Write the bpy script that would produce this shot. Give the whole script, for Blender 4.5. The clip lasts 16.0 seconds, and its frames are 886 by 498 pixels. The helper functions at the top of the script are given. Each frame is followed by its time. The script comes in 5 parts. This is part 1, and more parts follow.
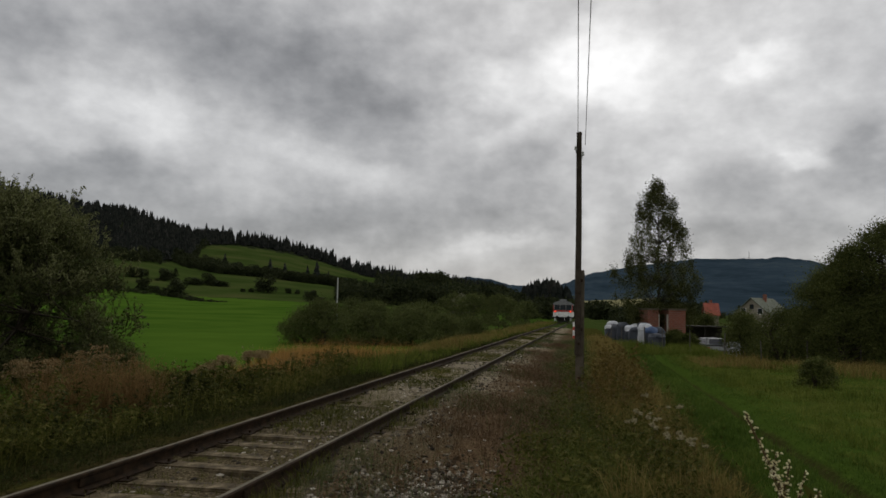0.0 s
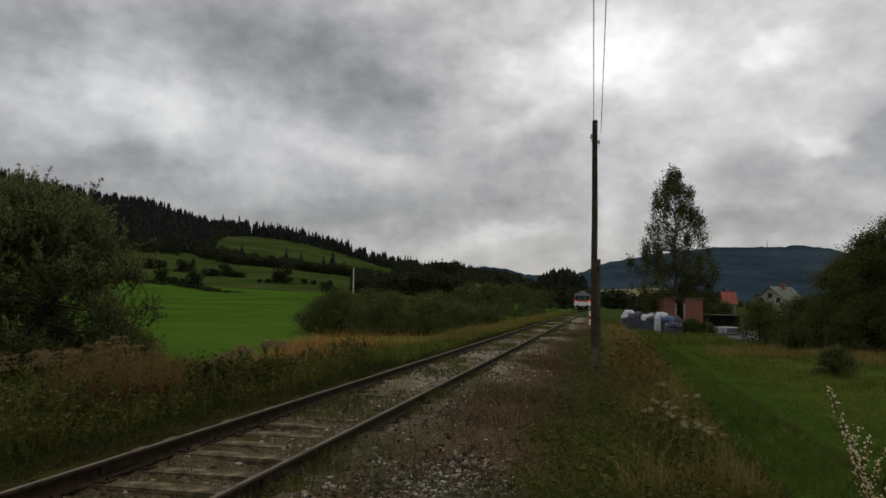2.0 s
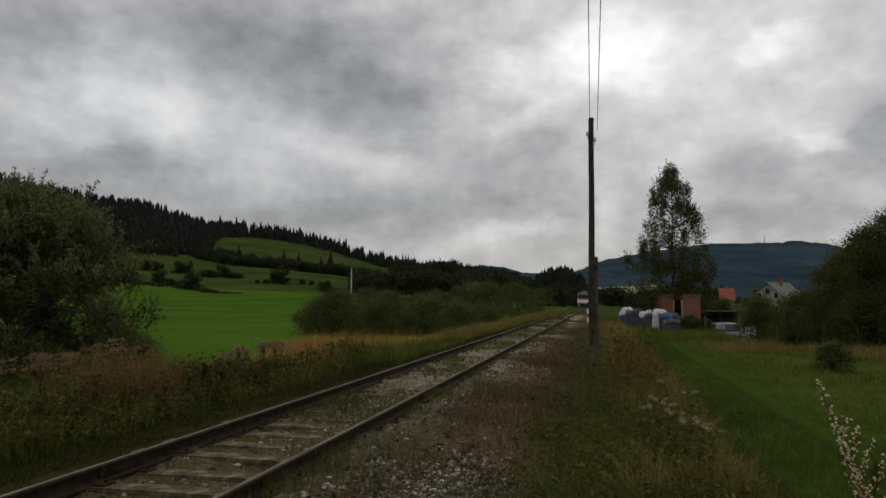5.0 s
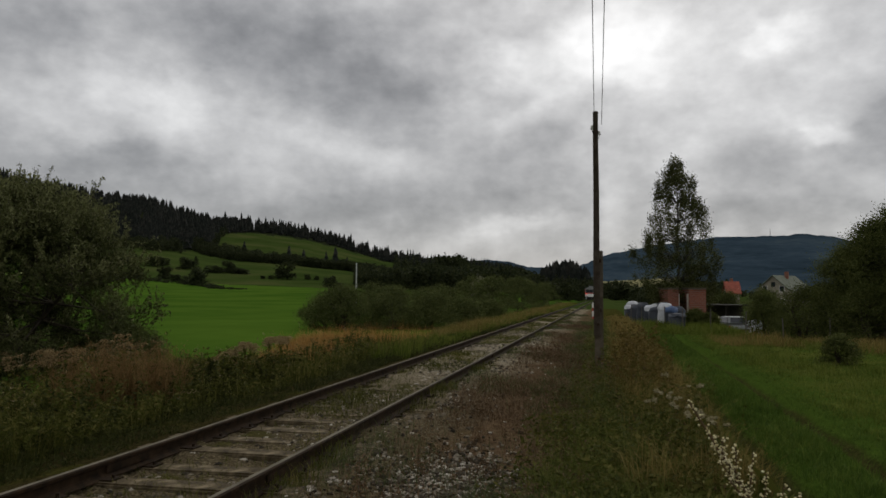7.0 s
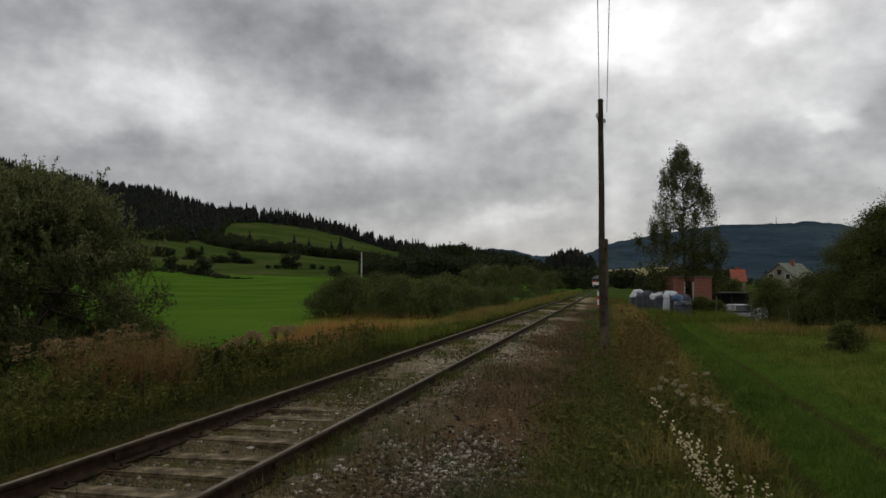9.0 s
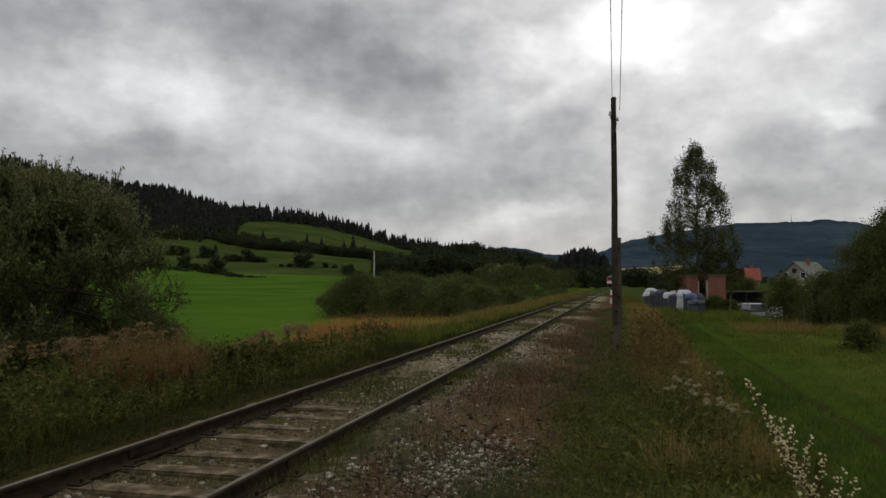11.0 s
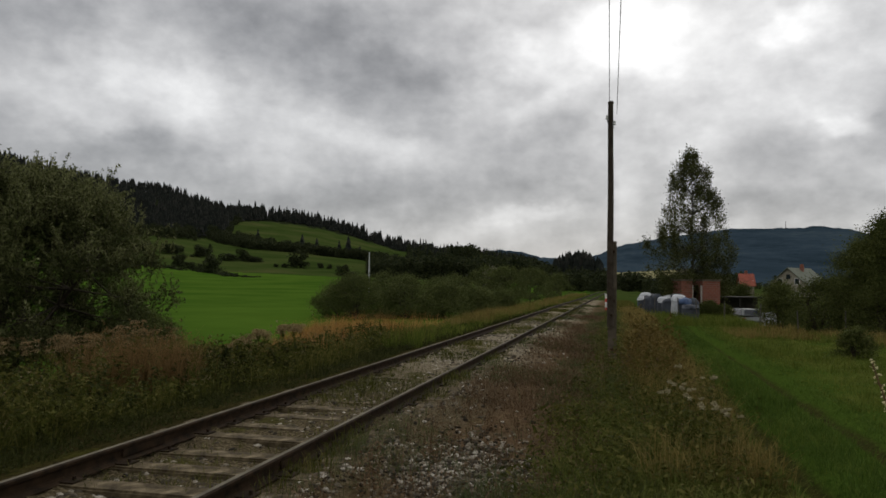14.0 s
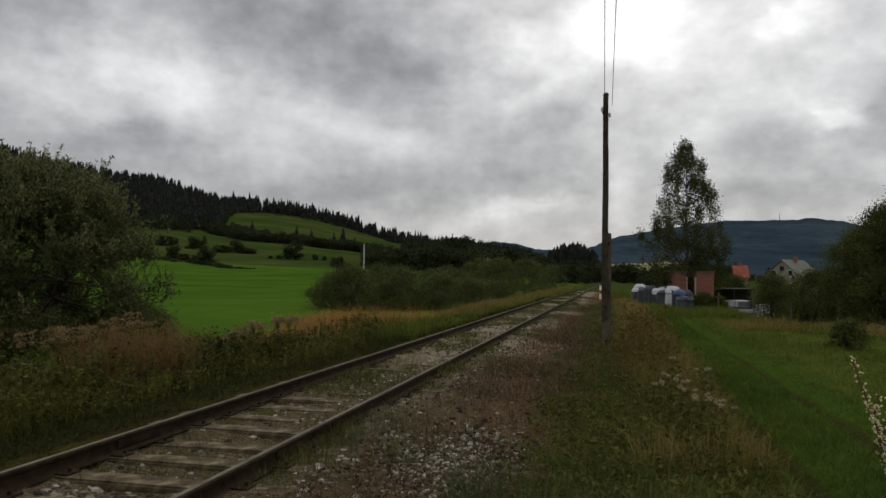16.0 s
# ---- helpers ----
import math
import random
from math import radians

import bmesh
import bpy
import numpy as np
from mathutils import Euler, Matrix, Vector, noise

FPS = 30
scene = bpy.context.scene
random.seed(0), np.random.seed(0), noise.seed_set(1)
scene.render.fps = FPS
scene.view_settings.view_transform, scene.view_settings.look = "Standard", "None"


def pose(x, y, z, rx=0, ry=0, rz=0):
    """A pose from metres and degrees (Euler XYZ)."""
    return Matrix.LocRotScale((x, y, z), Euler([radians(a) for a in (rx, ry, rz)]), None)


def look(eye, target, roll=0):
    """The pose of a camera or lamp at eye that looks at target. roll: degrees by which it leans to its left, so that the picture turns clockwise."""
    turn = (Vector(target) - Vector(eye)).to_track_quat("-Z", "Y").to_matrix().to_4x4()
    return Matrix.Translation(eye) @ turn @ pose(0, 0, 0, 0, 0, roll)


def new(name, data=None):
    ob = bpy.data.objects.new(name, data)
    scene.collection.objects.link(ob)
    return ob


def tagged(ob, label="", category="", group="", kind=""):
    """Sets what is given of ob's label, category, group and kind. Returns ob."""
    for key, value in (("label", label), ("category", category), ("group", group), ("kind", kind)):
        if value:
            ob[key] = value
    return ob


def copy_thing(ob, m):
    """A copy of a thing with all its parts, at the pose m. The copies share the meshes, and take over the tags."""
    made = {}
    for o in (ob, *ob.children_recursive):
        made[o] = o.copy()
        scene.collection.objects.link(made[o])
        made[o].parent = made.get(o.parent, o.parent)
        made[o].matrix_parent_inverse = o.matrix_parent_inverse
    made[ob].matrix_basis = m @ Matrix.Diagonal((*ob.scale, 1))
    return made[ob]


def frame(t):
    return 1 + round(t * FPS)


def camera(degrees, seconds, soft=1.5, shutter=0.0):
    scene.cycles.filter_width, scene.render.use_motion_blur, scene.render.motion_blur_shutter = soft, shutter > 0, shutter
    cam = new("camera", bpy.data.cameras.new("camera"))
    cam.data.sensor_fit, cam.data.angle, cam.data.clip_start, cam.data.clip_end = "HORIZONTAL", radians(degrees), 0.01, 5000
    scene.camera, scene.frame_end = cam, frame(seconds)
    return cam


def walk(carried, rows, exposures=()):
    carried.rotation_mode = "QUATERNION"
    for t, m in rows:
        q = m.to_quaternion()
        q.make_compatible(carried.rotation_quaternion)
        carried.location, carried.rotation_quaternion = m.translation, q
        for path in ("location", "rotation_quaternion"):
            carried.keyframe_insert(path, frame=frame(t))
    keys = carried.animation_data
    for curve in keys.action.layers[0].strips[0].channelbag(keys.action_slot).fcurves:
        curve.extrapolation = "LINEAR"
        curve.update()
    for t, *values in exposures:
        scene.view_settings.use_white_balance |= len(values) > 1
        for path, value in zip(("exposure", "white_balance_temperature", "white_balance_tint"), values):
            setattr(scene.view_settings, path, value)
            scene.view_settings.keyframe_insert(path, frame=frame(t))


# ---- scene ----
cam = camera(62.0, 16.0, soft=1.6)

# seconds, x, y, z, yaw, pitch, roll of the held camera, beside the line
PATH = [
    (0, -0.011, -0.002, 1.672, 11.013, 4.669, 1.292),
    (0.5, -0.020, -0.006, 1.673, 12.181, 4.671, 1.457),
    (1, -0.024, 0.000, 1.669, 12.444, 4.270, 1.336),
    (1.5, -0.011, -0.002, 1.665, 12.537, 3.793, 1.046),
    (2, -0.012, 0.002, 1.667, 12.192, 3.858, 1.090),
    (2.5, -0.010, 0.002, 1.671, 11.576, 3.895, 0.966),
    (3, -0.005, 0.006, 1.671, 11.708, 3.796, 0.941),
    (3.5, -0.006, 0.004, 1.670, 11.804, 3.966, 0.620),
    (6, 0.000, -0.000, 1.668, 12.336, 3.602, 0.525),
    (6.5, 0.003, -0.003, 1.666, 12.644, 3.518, 0.401),
    (7, 0.001, 0.002, 1.668, 12.383, 3.372, 0.257),
    (7.5, 0.006, 0.006, 1.669, 12.425, 3.420, 0.299),
    (8, 0.007, 0.003, 1.666, 12.433, 3.066, 0.493),
    (8.5, 0.005, 0.008, 1.669, 12.358, 2.795, 0.403),
    (9, 0.001, 0.008, 1.665, 12.774, 2.510, 0.058),
    (11.5, 0.005, 0.004, 1.669, 13.818, 2.412, 0.073),
    (12, 0.009, -0.007, 1.669, 13.855, 2.545, 0.037),
    (12.5, 0.000, -0.000, 1.670, 13.201, 2.721, 0.370),
    (13, 0.002, -0.009, 1.666, 13.606, 2.454, 0.583),
    (13.5, -0.004, -0.002, 1.661, 13.619, 2.323, 0.659),
    (14, -0.012, 0.006, 1.661, 13.365, 2.562, 0.749),
    (14.5, -0.011, 0.003, 1.663, 13.100, 2.601, 0.702),
    (15, -0.014, -0.001, 1.660, 12.941, 2.338, 0.809),
    (15.5, -0.018, 0.002, 1.657, 12.892, 2.251, 0.702),
    (16, -0.016, 0.002, 1.663, 12.952, 1.923, 0.766),
]
walk(cam, [(t, pose(x, y, z, 90 + p, 0, w) @ pose(0, 0, 0, 0, 0, r)) for t, x, y, z, w, p, r in PATH],
     exposures=[(0.0, -0.17), (3.5, -0.17), (8.0, -0.13), (9.0, -0.08), (11.5, 0.0), (16.0, 0.02)])

# ---------------------------------------------------------------- sky and sun
SUN_AZ, SUN_EL = 2.0, 34.0


def toward(az, el):
    a, e = radians(az), radians(el)
    return Vector((math.sin(a) * math.cos(e), math.cos(a) * math.cos(e), math.sin(e)))


class Nodes:
    """Short ways to add and join shader nodes."""

    def __init__(self, tree):
        self.t = tree
        tree.nodes.clear()

    def add(self, kind, **kw):
        n = self.t.nodes.new(kind)
        for k, v in kw.items():
            setattr(n, k, v)
        return n

    def put(self, socket, value):
        if isinstance(value, bpy.types.NodeSocket):
            self.t.links.new(value, socket)
        elif value is not None:
            socket.default_value = value

    def math(self, op, a, b=None, c=None, clamp=False):
        n = self.add("ShaderNodeMath", operation=op, use_clamp=clamp)
        for s, v in zip(n.inputs, (a, b, c)):
            self.put(s, v)
        return n.outputs[0]

    def vec(self, op, a, b=None):
        n = self.add("ShaderNodeVectorMath", operation=op)
        self.put(n.inputs[0], a)
        self.put(n.inputs[1], b)
        return n.outputs["Value"] if op in ("DOT_PRODUCT", "LENGTH") else n.outputs[0]

    def noise(self, vector, scale, detail=4, rough=0.55, distort=0.0):
        n = self.add("ShaderNodeTexNoise")
        self.put(n.inputs["Vector"], vector)
        n.inputs["Scale"].default_value = scale
        n.inputs["Detail"].default_value = detail
        n.inputs["Roughness"].default_value = rough
        n.inputs["Distortion"].default_value = distort
        return n.outputs[0]

    def ramp(self, fac, stops):
        n = self.add("ShaderNodeValToRGB")
        el = n.color_ramp.elements
        while len(el) < len(stops):
            el.new(0.5)
        for e, (p, c) in zip(el, stops):
            e.position = p
            e.color = (*c, 1) if len(c) == 3 else c
        self.put(n.inputs[0], fac)
        return n.outputs[0]

    def mix(self, fac, a, b, mode="MIX"):
        n = self.add("ShaderNodeMix", data_type="RGBA", blend_type=mode)
        self.put(n.inputs[0], fac)
        for s, v in ((n.inputs[6], a), (n.inputs[7], b)):
            self.put(s, (*v, 1) if isinstance(v, tuple) and len(v) == 3 else v)
        return n.outputs[2]

    def step(self, x, lo, hi):
        n = self.add("ShaderNodeMapRange", interpolation_type="SMOOTHSTEP")
        self.put(n.inputs[0], x)
        n.inputs[1].default_value, n.inputs[2].default_value = lo, hi
        return n.outputs[0]


# parts of the cloud layer: azimuth, elevation, half width, half height, turn, weight
CLOUDS = [
    (-27.5, 19.5, 8.0, 3.6, -12, -0.20), (-18.0, 15.6, 7.0, 2.6, -22, -0.13), (-14.5, 19.0, 4.5, 3.2, 0, -0.08), (-44.0, 18.5, 5.5, 3.0, 0, -0.14),
    (-34.0, 14.2, 5.5, 1.8, -12, 0.13), (-40.0, 12.4, 4.0, 1.6, 0, 0.07), (-19.5, 11.3, 4.5, 1.0, -18, 0.09), (-28.0, 10.2, 5.0, 1.2, -6, 0.05), (-37.0, 9.6, 4.0, 1.1, 0, -0.08),
    (-6.5, 10.0, 3.6, 2.4, 20, -0.09), (-11.0, 13.0, 3.0, 1.2, 25, 0.06), (-19.5, 6.2, 9.0, 1.5, 4, -0.12), (-5.0, 7.0, 4.0, 1.0, 0, -0.07), (-7.0, 5.0, 3.2, 0.6, 4, 0.11), (-10.0, 3.6, 6.0, 0.6, 0, 0.04),
    (0.5, 18.2, 5.4, 2.3, 0, 0.22), (-7.0, 17.4, 1.5, 1.6, 0, 0.10), (-5.0, 14.0, 3.4, 1.0, 30, 0.09), (13.0, 18.0, 1.8, 1.2, 0, 0.14), (9.0, 15.5, 9.0, 5.0, 0, 0.08),
    (12.0, 9.5, 3.4, 1.8, 0, -0.10), (15.2, 11.6, 1.7, 0.7, -25, 0.13), (18.5, 11.0, 1.2, 2.2, 0, -0.14), (11.0, 5.8, 4.5, 0.9, 0, -0.10), (4.5, 10.4, 3.0, 0.6, 15, 0.06), (0.6, 6.4, 1.0, 2.0, 0, 0.10),
    (-39.0, 7.5, 9.0, 3.0, -4, -0.09), (24.0, 15.0, 5.0, 3.0, 0, -0.08), (-55.0, 14.0, 6.0, 4.0, 0, -0.08), (-22.0, 28.0, 12.0, 4.0, -10, -0.10), (6.0, 27.0, 9.0, 3.0, 10, 0.08),
]


def make_world():
    w = bpy.data.worlds.new("overcast_sky")
    scene.world = w
    w.use_nodes = True
    n = Nodes(w.node_tree)
    d = n.add("ShaderNodeTexCoord").outputs["Generated"]
    sep = n.add("ShaderNodeSeparateXYZ")
    n.put(sep.inputs[0], d)
    az = n.math("DEGREES", n.math("ARCTAN2", sep.outputs[0], sep.outputs[1]))
    el = n.math("DEGREES", n.math("ARCSINE", sep.outputs[2]))
    com = n.add("ShaderNodeCombineXYZ")
    n.put(com.inputs[0], az)
    n.put(com.inputs[1], el)
    flat = com.outputs[0]
    stretch = n.add("ShaderNodeMapping")
    stretch.inputs["Scale"].default_value = (0.10, 0.14, 1.0)
    n.put(stretch.inputs["Vector"], flat)
    layer = stretch.outputs[0]
    # ragged edges: the layer's own turbulence shifts every part of it
    for scale, detail, amount in ((1.3, 1, (4.5, 3.2, 0.0)), (4.0, 2, (2.0, 1.7, 0.0)), (11.0, 3, (0.9, 0.8, 0.0))):
        t = n.add("ShaderNodeTexNoise")
        n.put(t.inputs["Vector"], layer)
        t.inputs["Scale"].default_value = scale
        t.inputs["Detail"].default_value = detail
        flat = n.vec("ADD", flat, n.vec("MULTIPLY", n.vec("SUBTRACT", t.outputs[1], (0.5, 0.5, 0.5)), amount))
    soft = n.noise(layer, 2.6, 4, 0.5)
    fine = n.noise(layer, 8.0, 5, 0.55)
    v = n.math("MULTIPLY_ADD", n.math("MINIMUM", n.math("MAXIMUM", el, 0.0), 40.0), 0.0052, 0.70)
    v = n.math("ADD", v, n.math("MULTIPLY", n.math("SUBTRACT", soft, 0.5), 0.30))
    v = n.math("ADD", v, n.math("MULTIPLY", n.math("SUBTRACT", fine, 0.5), 0.10))
    for a, e, sa, se, turn, wt in CLOUDS:
        m = n.add("ShaderNodeMapping", vector_type="TEXTURE")
        m.inputs["Location"].default_value = (a, e, 0)
        m.inputs["Rotation"].default_value = (0, 0, radians(turn))
        m.inputs["Scale"].default_value = (sa, se, 1)
        n.put(m.inputs["Vector"], flat)
        q = n.math("POWER", n.vec("LENGTH", m.outputs[0]), 2.6)
        v = n.math("MULTIPLY_ADD", n.math("EXPONENT", n.math("MULTIPLY", q, -0.7)), wt, v)
    grey = n.math("POWER", n.math("MAXIMUM", v, 0.3), 2.2)
    tint = n.ramp(v, [(0.45, (0.97, 0.985, 1.03)), (0.75, (1.0, 1.0, 1.01)), (0.95, (1.0, 1.0, 1.0))])
    cloud = n.vec("SCALE", tint)
    n.put(cloud.node.inputs["Scale"], grey)
    sky = n.add("ShaderNodeTexSky", sky_type="NISHITA", sun_disc=False, sun_elevation=radians(SUN_EL), sun_rotation=radians(SUN_AZ))
    clear = n.mix(1.0, sky.outputs[0], (0.1, 0.1, 0.1), "MULTIPLY")
    both = n.mix(0.05, cloud, clear)
    bg = n.add("ShaderNodeBackground")
    n.put(bg.inputs[0], both)
    bg.inputs[1].default_value = 1.0
    n.put(n.add("ShaderNodeOutputWorld").inputs[0], bg.outputs[0])


make_world()
sun = new("sun", bpy.data.lights.new("sun", "SUN"))
sun.data.energy, sun.data.angle, sun.data.color = 0.55, radians(35), (1.0, 0.96, 0.9)
sun.matrix_world = look(toward(SUN_AZ, SUN_EL) * 50, (0, 0, 0))


# ---------------------------------------------------------------- materials
def material(name, paint, rough=0.8, metal=0.0, bump=None, translucent=0.0, spec=0.3):
    """paint(n, p) gives a colour socket or a tuple; bump(n, p) gives (height, distance)."""
    m = bpy.data.materials.new(name)
    m.use_nodes = True
    n = Nodes(m.node_tree)
    p = n.add("ShaderNodeTexCoord").outputs["Object"]
    b = n.add("ShaderNodeBsdfPrincipled")
    col = paint(n, p)
    n.put(b.inputs["Base Color"], (*col, 1) if isinstance(col, tuple) else col)
    n.put(b.inputs["Roughness"], rough(n, p) if callable(rough) else rough)
    b.inputs["Metallic"].default_value = metal
    b.inputs["Specular IOR Level"].default_value = spec
    if bump:
        h, dist = bump(n, p)
        bn = n.add("ShaderNodeBump")
        bn.inputs["Distance"].default_value = dist
        n.put(bn.inputs["Height"], h)
        n.put(b.inputs["Normal"], bn.outputs[0])
    out = b.outputs[0]
    if translucent:
        tr = n.add("ShaderNodeBsdfTranslucent")
        n.put(tr.inputs[0], (*col, 1) if isinstance(col, tuple) else col)
        mx = n.add("ShaderNodeMixShader")
        mx.inputs[0].default_value = translucent
        n.put(mx.inputs[1], out)
        n.put(mx.inputs[2], tr.outputs[0])
        out = mx.outputs[0]
    n.put(n.add("ShaderNodeOutputMaterial").inputs[0], out)
    return m


def varied(stops, scale=3.0, detail=5):
    return lambda n, p: n.ramp(n.noise(p, scale, detail), stops)


def islands(stops, scale=0.35, weight=0.35):
    """Colour from piece to piece, with slow drifts over the ground."""
    def paint(n, p):
        r = n.add("ShaderNodeNewGeometry").outputs["Random Per Island"]
        f = n.math("ADD", n.math("MULTIPLY", r, 1 - weight), n.math("MULTIPLY", n.noise(p, scale, 2), weight))
        return n.ramp(f, stops)
    return paint


def rough_bump(scale, dist):
    return lambda n, p: (n.noise(p, scale, 6, 0.6), dist)


def plain(name, c, rough=0.6, metal=0.0, grime=0.35, scale=4.0):
    lo = tuple(v * (1 - grime) for v in c)
    hi = tuple(min(1, v * (1 + grime * 0.4)) for v in c)
    return material(name, varied([(0.3, lo), (0.65, hi)], scale), rough, metal, rough_bump(scale * 8, 0.004))


def paint_near(n, p):
    """Bands of ballast, dry weeds, verge and wheel tracks along the line."""
    sep = n.add("ShaderNodeSeparateXYZ")
    n.put(sep.inputs[0], p)
    wob = n.math("MULTIPLY", n.math("SUBTRACT", n.noise(p, 0.7, 3), 0.5), 1.5)
    x = n.math("ADD", sep.outputs[0], wob)
    fine = n.noise(p, 16, 7, 0.7)
    mid = n.noise(p, 1.1, 4)
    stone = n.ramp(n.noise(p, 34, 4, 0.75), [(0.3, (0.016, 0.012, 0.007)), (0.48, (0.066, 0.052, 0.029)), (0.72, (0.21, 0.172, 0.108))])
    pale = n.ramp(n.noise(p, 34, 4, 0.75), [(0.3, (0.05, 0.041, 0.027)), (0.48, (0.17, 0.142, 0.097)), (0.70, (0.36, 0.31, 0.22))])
    # ballast tone set by distance: darker up to y = 8, paler from 17
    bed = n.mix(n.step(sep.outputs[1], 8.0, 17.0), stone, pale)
    dry = n.ramp(fine, [(0.3, (0.034, 0.022, 0.012)), (0.55, (0.112, 0.074, 0.042)), (0.8, (0.23, 0.17, 0.105))])
    # soil under verge grass, painted dark for the shaded gaps between blades
    green = n.ramp(fine, [(0.3, (0.014, 0.013, 0.004)), (0.55, (0.048, 0.047, 0.011)), (0.8, (0.11, 0.10, 0.03))])
    lush = n.ramp(fine, [(0.3, (0.018, 0.032, 0.006)), (0.55, (0.046, 0.078, 0.011)), (0.8, (0.095, 0.128, 0.026))])
    olive = n.ramp(fine, [(0.3, (0.034, 0.040, 0.009)), (0.55, (0.088, 0.095, 0.020)), (0.8, (0.155, 0.148, 0.042))])
    side = n.step(x, 3.6, 5.2)
    path = n.mix(n.math("MULTIPLY", n.math("MULTIPLY", n.step(n.noise(p, 0.35, 5), 0.38, 0.6), 0.85), side), lush, olive)
    # weedy soil, its dark tone standing in for shade between the plants
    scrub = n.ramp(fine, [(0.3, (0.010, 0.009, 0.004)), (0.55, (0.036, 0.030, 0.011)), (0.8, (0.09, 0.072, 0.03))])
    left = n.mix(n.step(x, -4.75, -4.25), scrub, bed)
    left = n.mix(n.math("MULTIPLY", n.step(mid, 0.55, 0.66), 0.75), left, green)
    c = n.mix(n.step(x, -2.1, -1.4), left, n.mix(n.step(mid, 0.32, 0.48), stone, dry))
    c = n.mix(n.step(x, -1.0, -0.2), c, green)
    # two worn wheel ruts, their soil also darkened for the shade in them
    rut_bank_shade = n.math("MINIMUM", n.math("ABSOLUTE", n.math("SUBTRACT", sep.outputs[0], 2.1)), n.math("ABSOLUTE", n.math("SUBTRACT", sep.outputs[0], 3.45)))
    # third line paints the shade along the foot of the verge bank
    rut_bank_shade = n.math("MINIMUM", rut_bank_shade, n.math("ABSOLUTE", n.math("SUBTRACT", sep.outputs[0], 1.62)))
    rut_bank_shade = n.math("MULTIPLY", n.math("SUBTRACT", 1.0, n.step(n.math("ADD", rut_bank_shade, n.math("MULTIPLY", mid, 0.15)), 0.1, 0.26)), 0.8)
    path = n.mix(rut_bank_shade, path, scrub)
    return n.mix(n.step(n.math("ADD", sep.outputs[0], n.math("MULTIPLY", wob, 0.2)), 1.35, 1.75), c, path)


def paint_meadow(n, p):
    a = n.ramp(n.noise(p, 0.06, 5), [(0.35, (0.034, 0.074, 0.009)), (0.6, (0.056, 0.104, 0.013))])
    b = n.ramp(n.noise(p, 0.3, 7, 0.6), [(0.3, (0.9, 0.9, 0.86)), (0.7, (1.06, 1.05, 1.05))])
    return n.mix(1.0, a, b, "MULTIPLY")


def paint_hazy_ridge(n, p):
    """Stands of forest on a slope seen very flat, with distant haze mixed into the colour."""
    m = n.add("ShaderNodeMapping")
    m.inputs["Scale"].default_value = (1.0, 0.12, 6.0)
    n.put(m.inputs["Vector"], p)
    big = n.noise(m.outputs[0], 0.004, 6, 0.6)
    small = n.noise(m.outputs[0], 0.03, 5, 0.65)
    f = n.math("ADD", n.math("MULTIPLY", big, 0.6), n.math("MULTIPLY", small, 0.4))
    # blue-grey stops: dark spruce with the haze painted in
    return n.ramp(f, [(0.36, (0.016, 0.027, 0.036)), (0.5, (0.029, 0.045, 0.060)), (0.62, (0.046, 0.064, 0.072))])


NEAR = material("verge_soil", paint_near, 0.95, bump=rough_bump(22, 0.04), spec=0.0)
MEADOW = material("meadow_grass", paint_meadow, 0.95, spec=0.0)
PASTURE = material("pasture", varied([(0.3, (0.024, 0.039, 0.009)), (0.5, (0.036, 0.054, 0.013)), (0.7, (0.058, 0.065, 0.021))], 0.03, 8), 0.95, bump=rough_bump(1, 0.2), spec=0.0)
FLOOR = material("forest_floor", varied([(0.3, (0.012, 0.016, 0.008)), (0.7, (0.028, 0.034, 0.014))], 0.1), 0.95, spec=0.0)
STUBBLE = material("pale_field", varied([(0.3, (0.16, 0.15, 0.075)), (0.7, (0.23, 0.21, 0.11))], 0.02), 0.95, spec=0.0)
RIDGE = material("hazy_spruce_forest", paint_hazy_ridge, 1.0, spec=0.0)
RUST = material("rail_rust", varied([(0.3, (0.010, 0.007, 0.004)), (0.7, (0.038, 0.023, 0.012))], 9), 0.85, bump=rough_bump(60, 0.003), spec=0.08)
WORN = material("worn_steel", varied([(0.3, (0.095, 0.084, 0.062)), (0.7, (0.17, 0.152, 0.114))], 3), 0.8, 0.0, spec=0.02)
SLEEPER = material("sleeper_concrete", varied([(0.3, (0.016, 0.012, 0.006)), (0.5, (0.080, 0.061, 0.034)), (0.72, (0.21, 0.168, 0.104))], 6), 0.9, bump=rough_bump(30, 0.01), spec=0.1)
STONE = material("ballast_stone", islands([(0.1, (0.014, 0.011, 0.007)), (0.5, (0.060, 0.048, 0.032)), (0.68, (0.155, 0.132, 0.096)), (0.83, (0.27, 0.24, 0.19)), (0.96, (0.52, 0.49, 0.42))], 0.8, 0.2), 0.85, bump=rough_bump(60, 0.004), spec=0.1)
TARRED = material("tarred_wood", varied([(0.3, (0.024, 0.018, 0.012)), (0.7, (0.065, 0.052, 0.038))], 6), 0.85, bump=rough_bump(25, 0.01), spec=0.1)
CONCRETE = material("old_concrete", varied([(0.3, (0.070, 0.057, 0.040)), (0.7, (0.135, 0.113, 0.082))], 5), 0.9, bump=rough_bump(30, 0.008), spec=0.1)
BARK = material("bark", varied([(0.3, (0.02, 0.016, 0.010)), (0.7, (0.06, 0.05, 0.034))], 6), 0.9, bump=rough_bump(18, 0.02), spec=0.1)
BIRCH_BARK = material("birch_bark", varied([(0.35, (0.02, 0.018, 0.014)), (0.55, (0.07, 0.065, 0.054)), (0.75, (0.22, 0.21, 0.19))], 3), 0.8, bump=rough_bump(18, 0.01), spec=0.1)


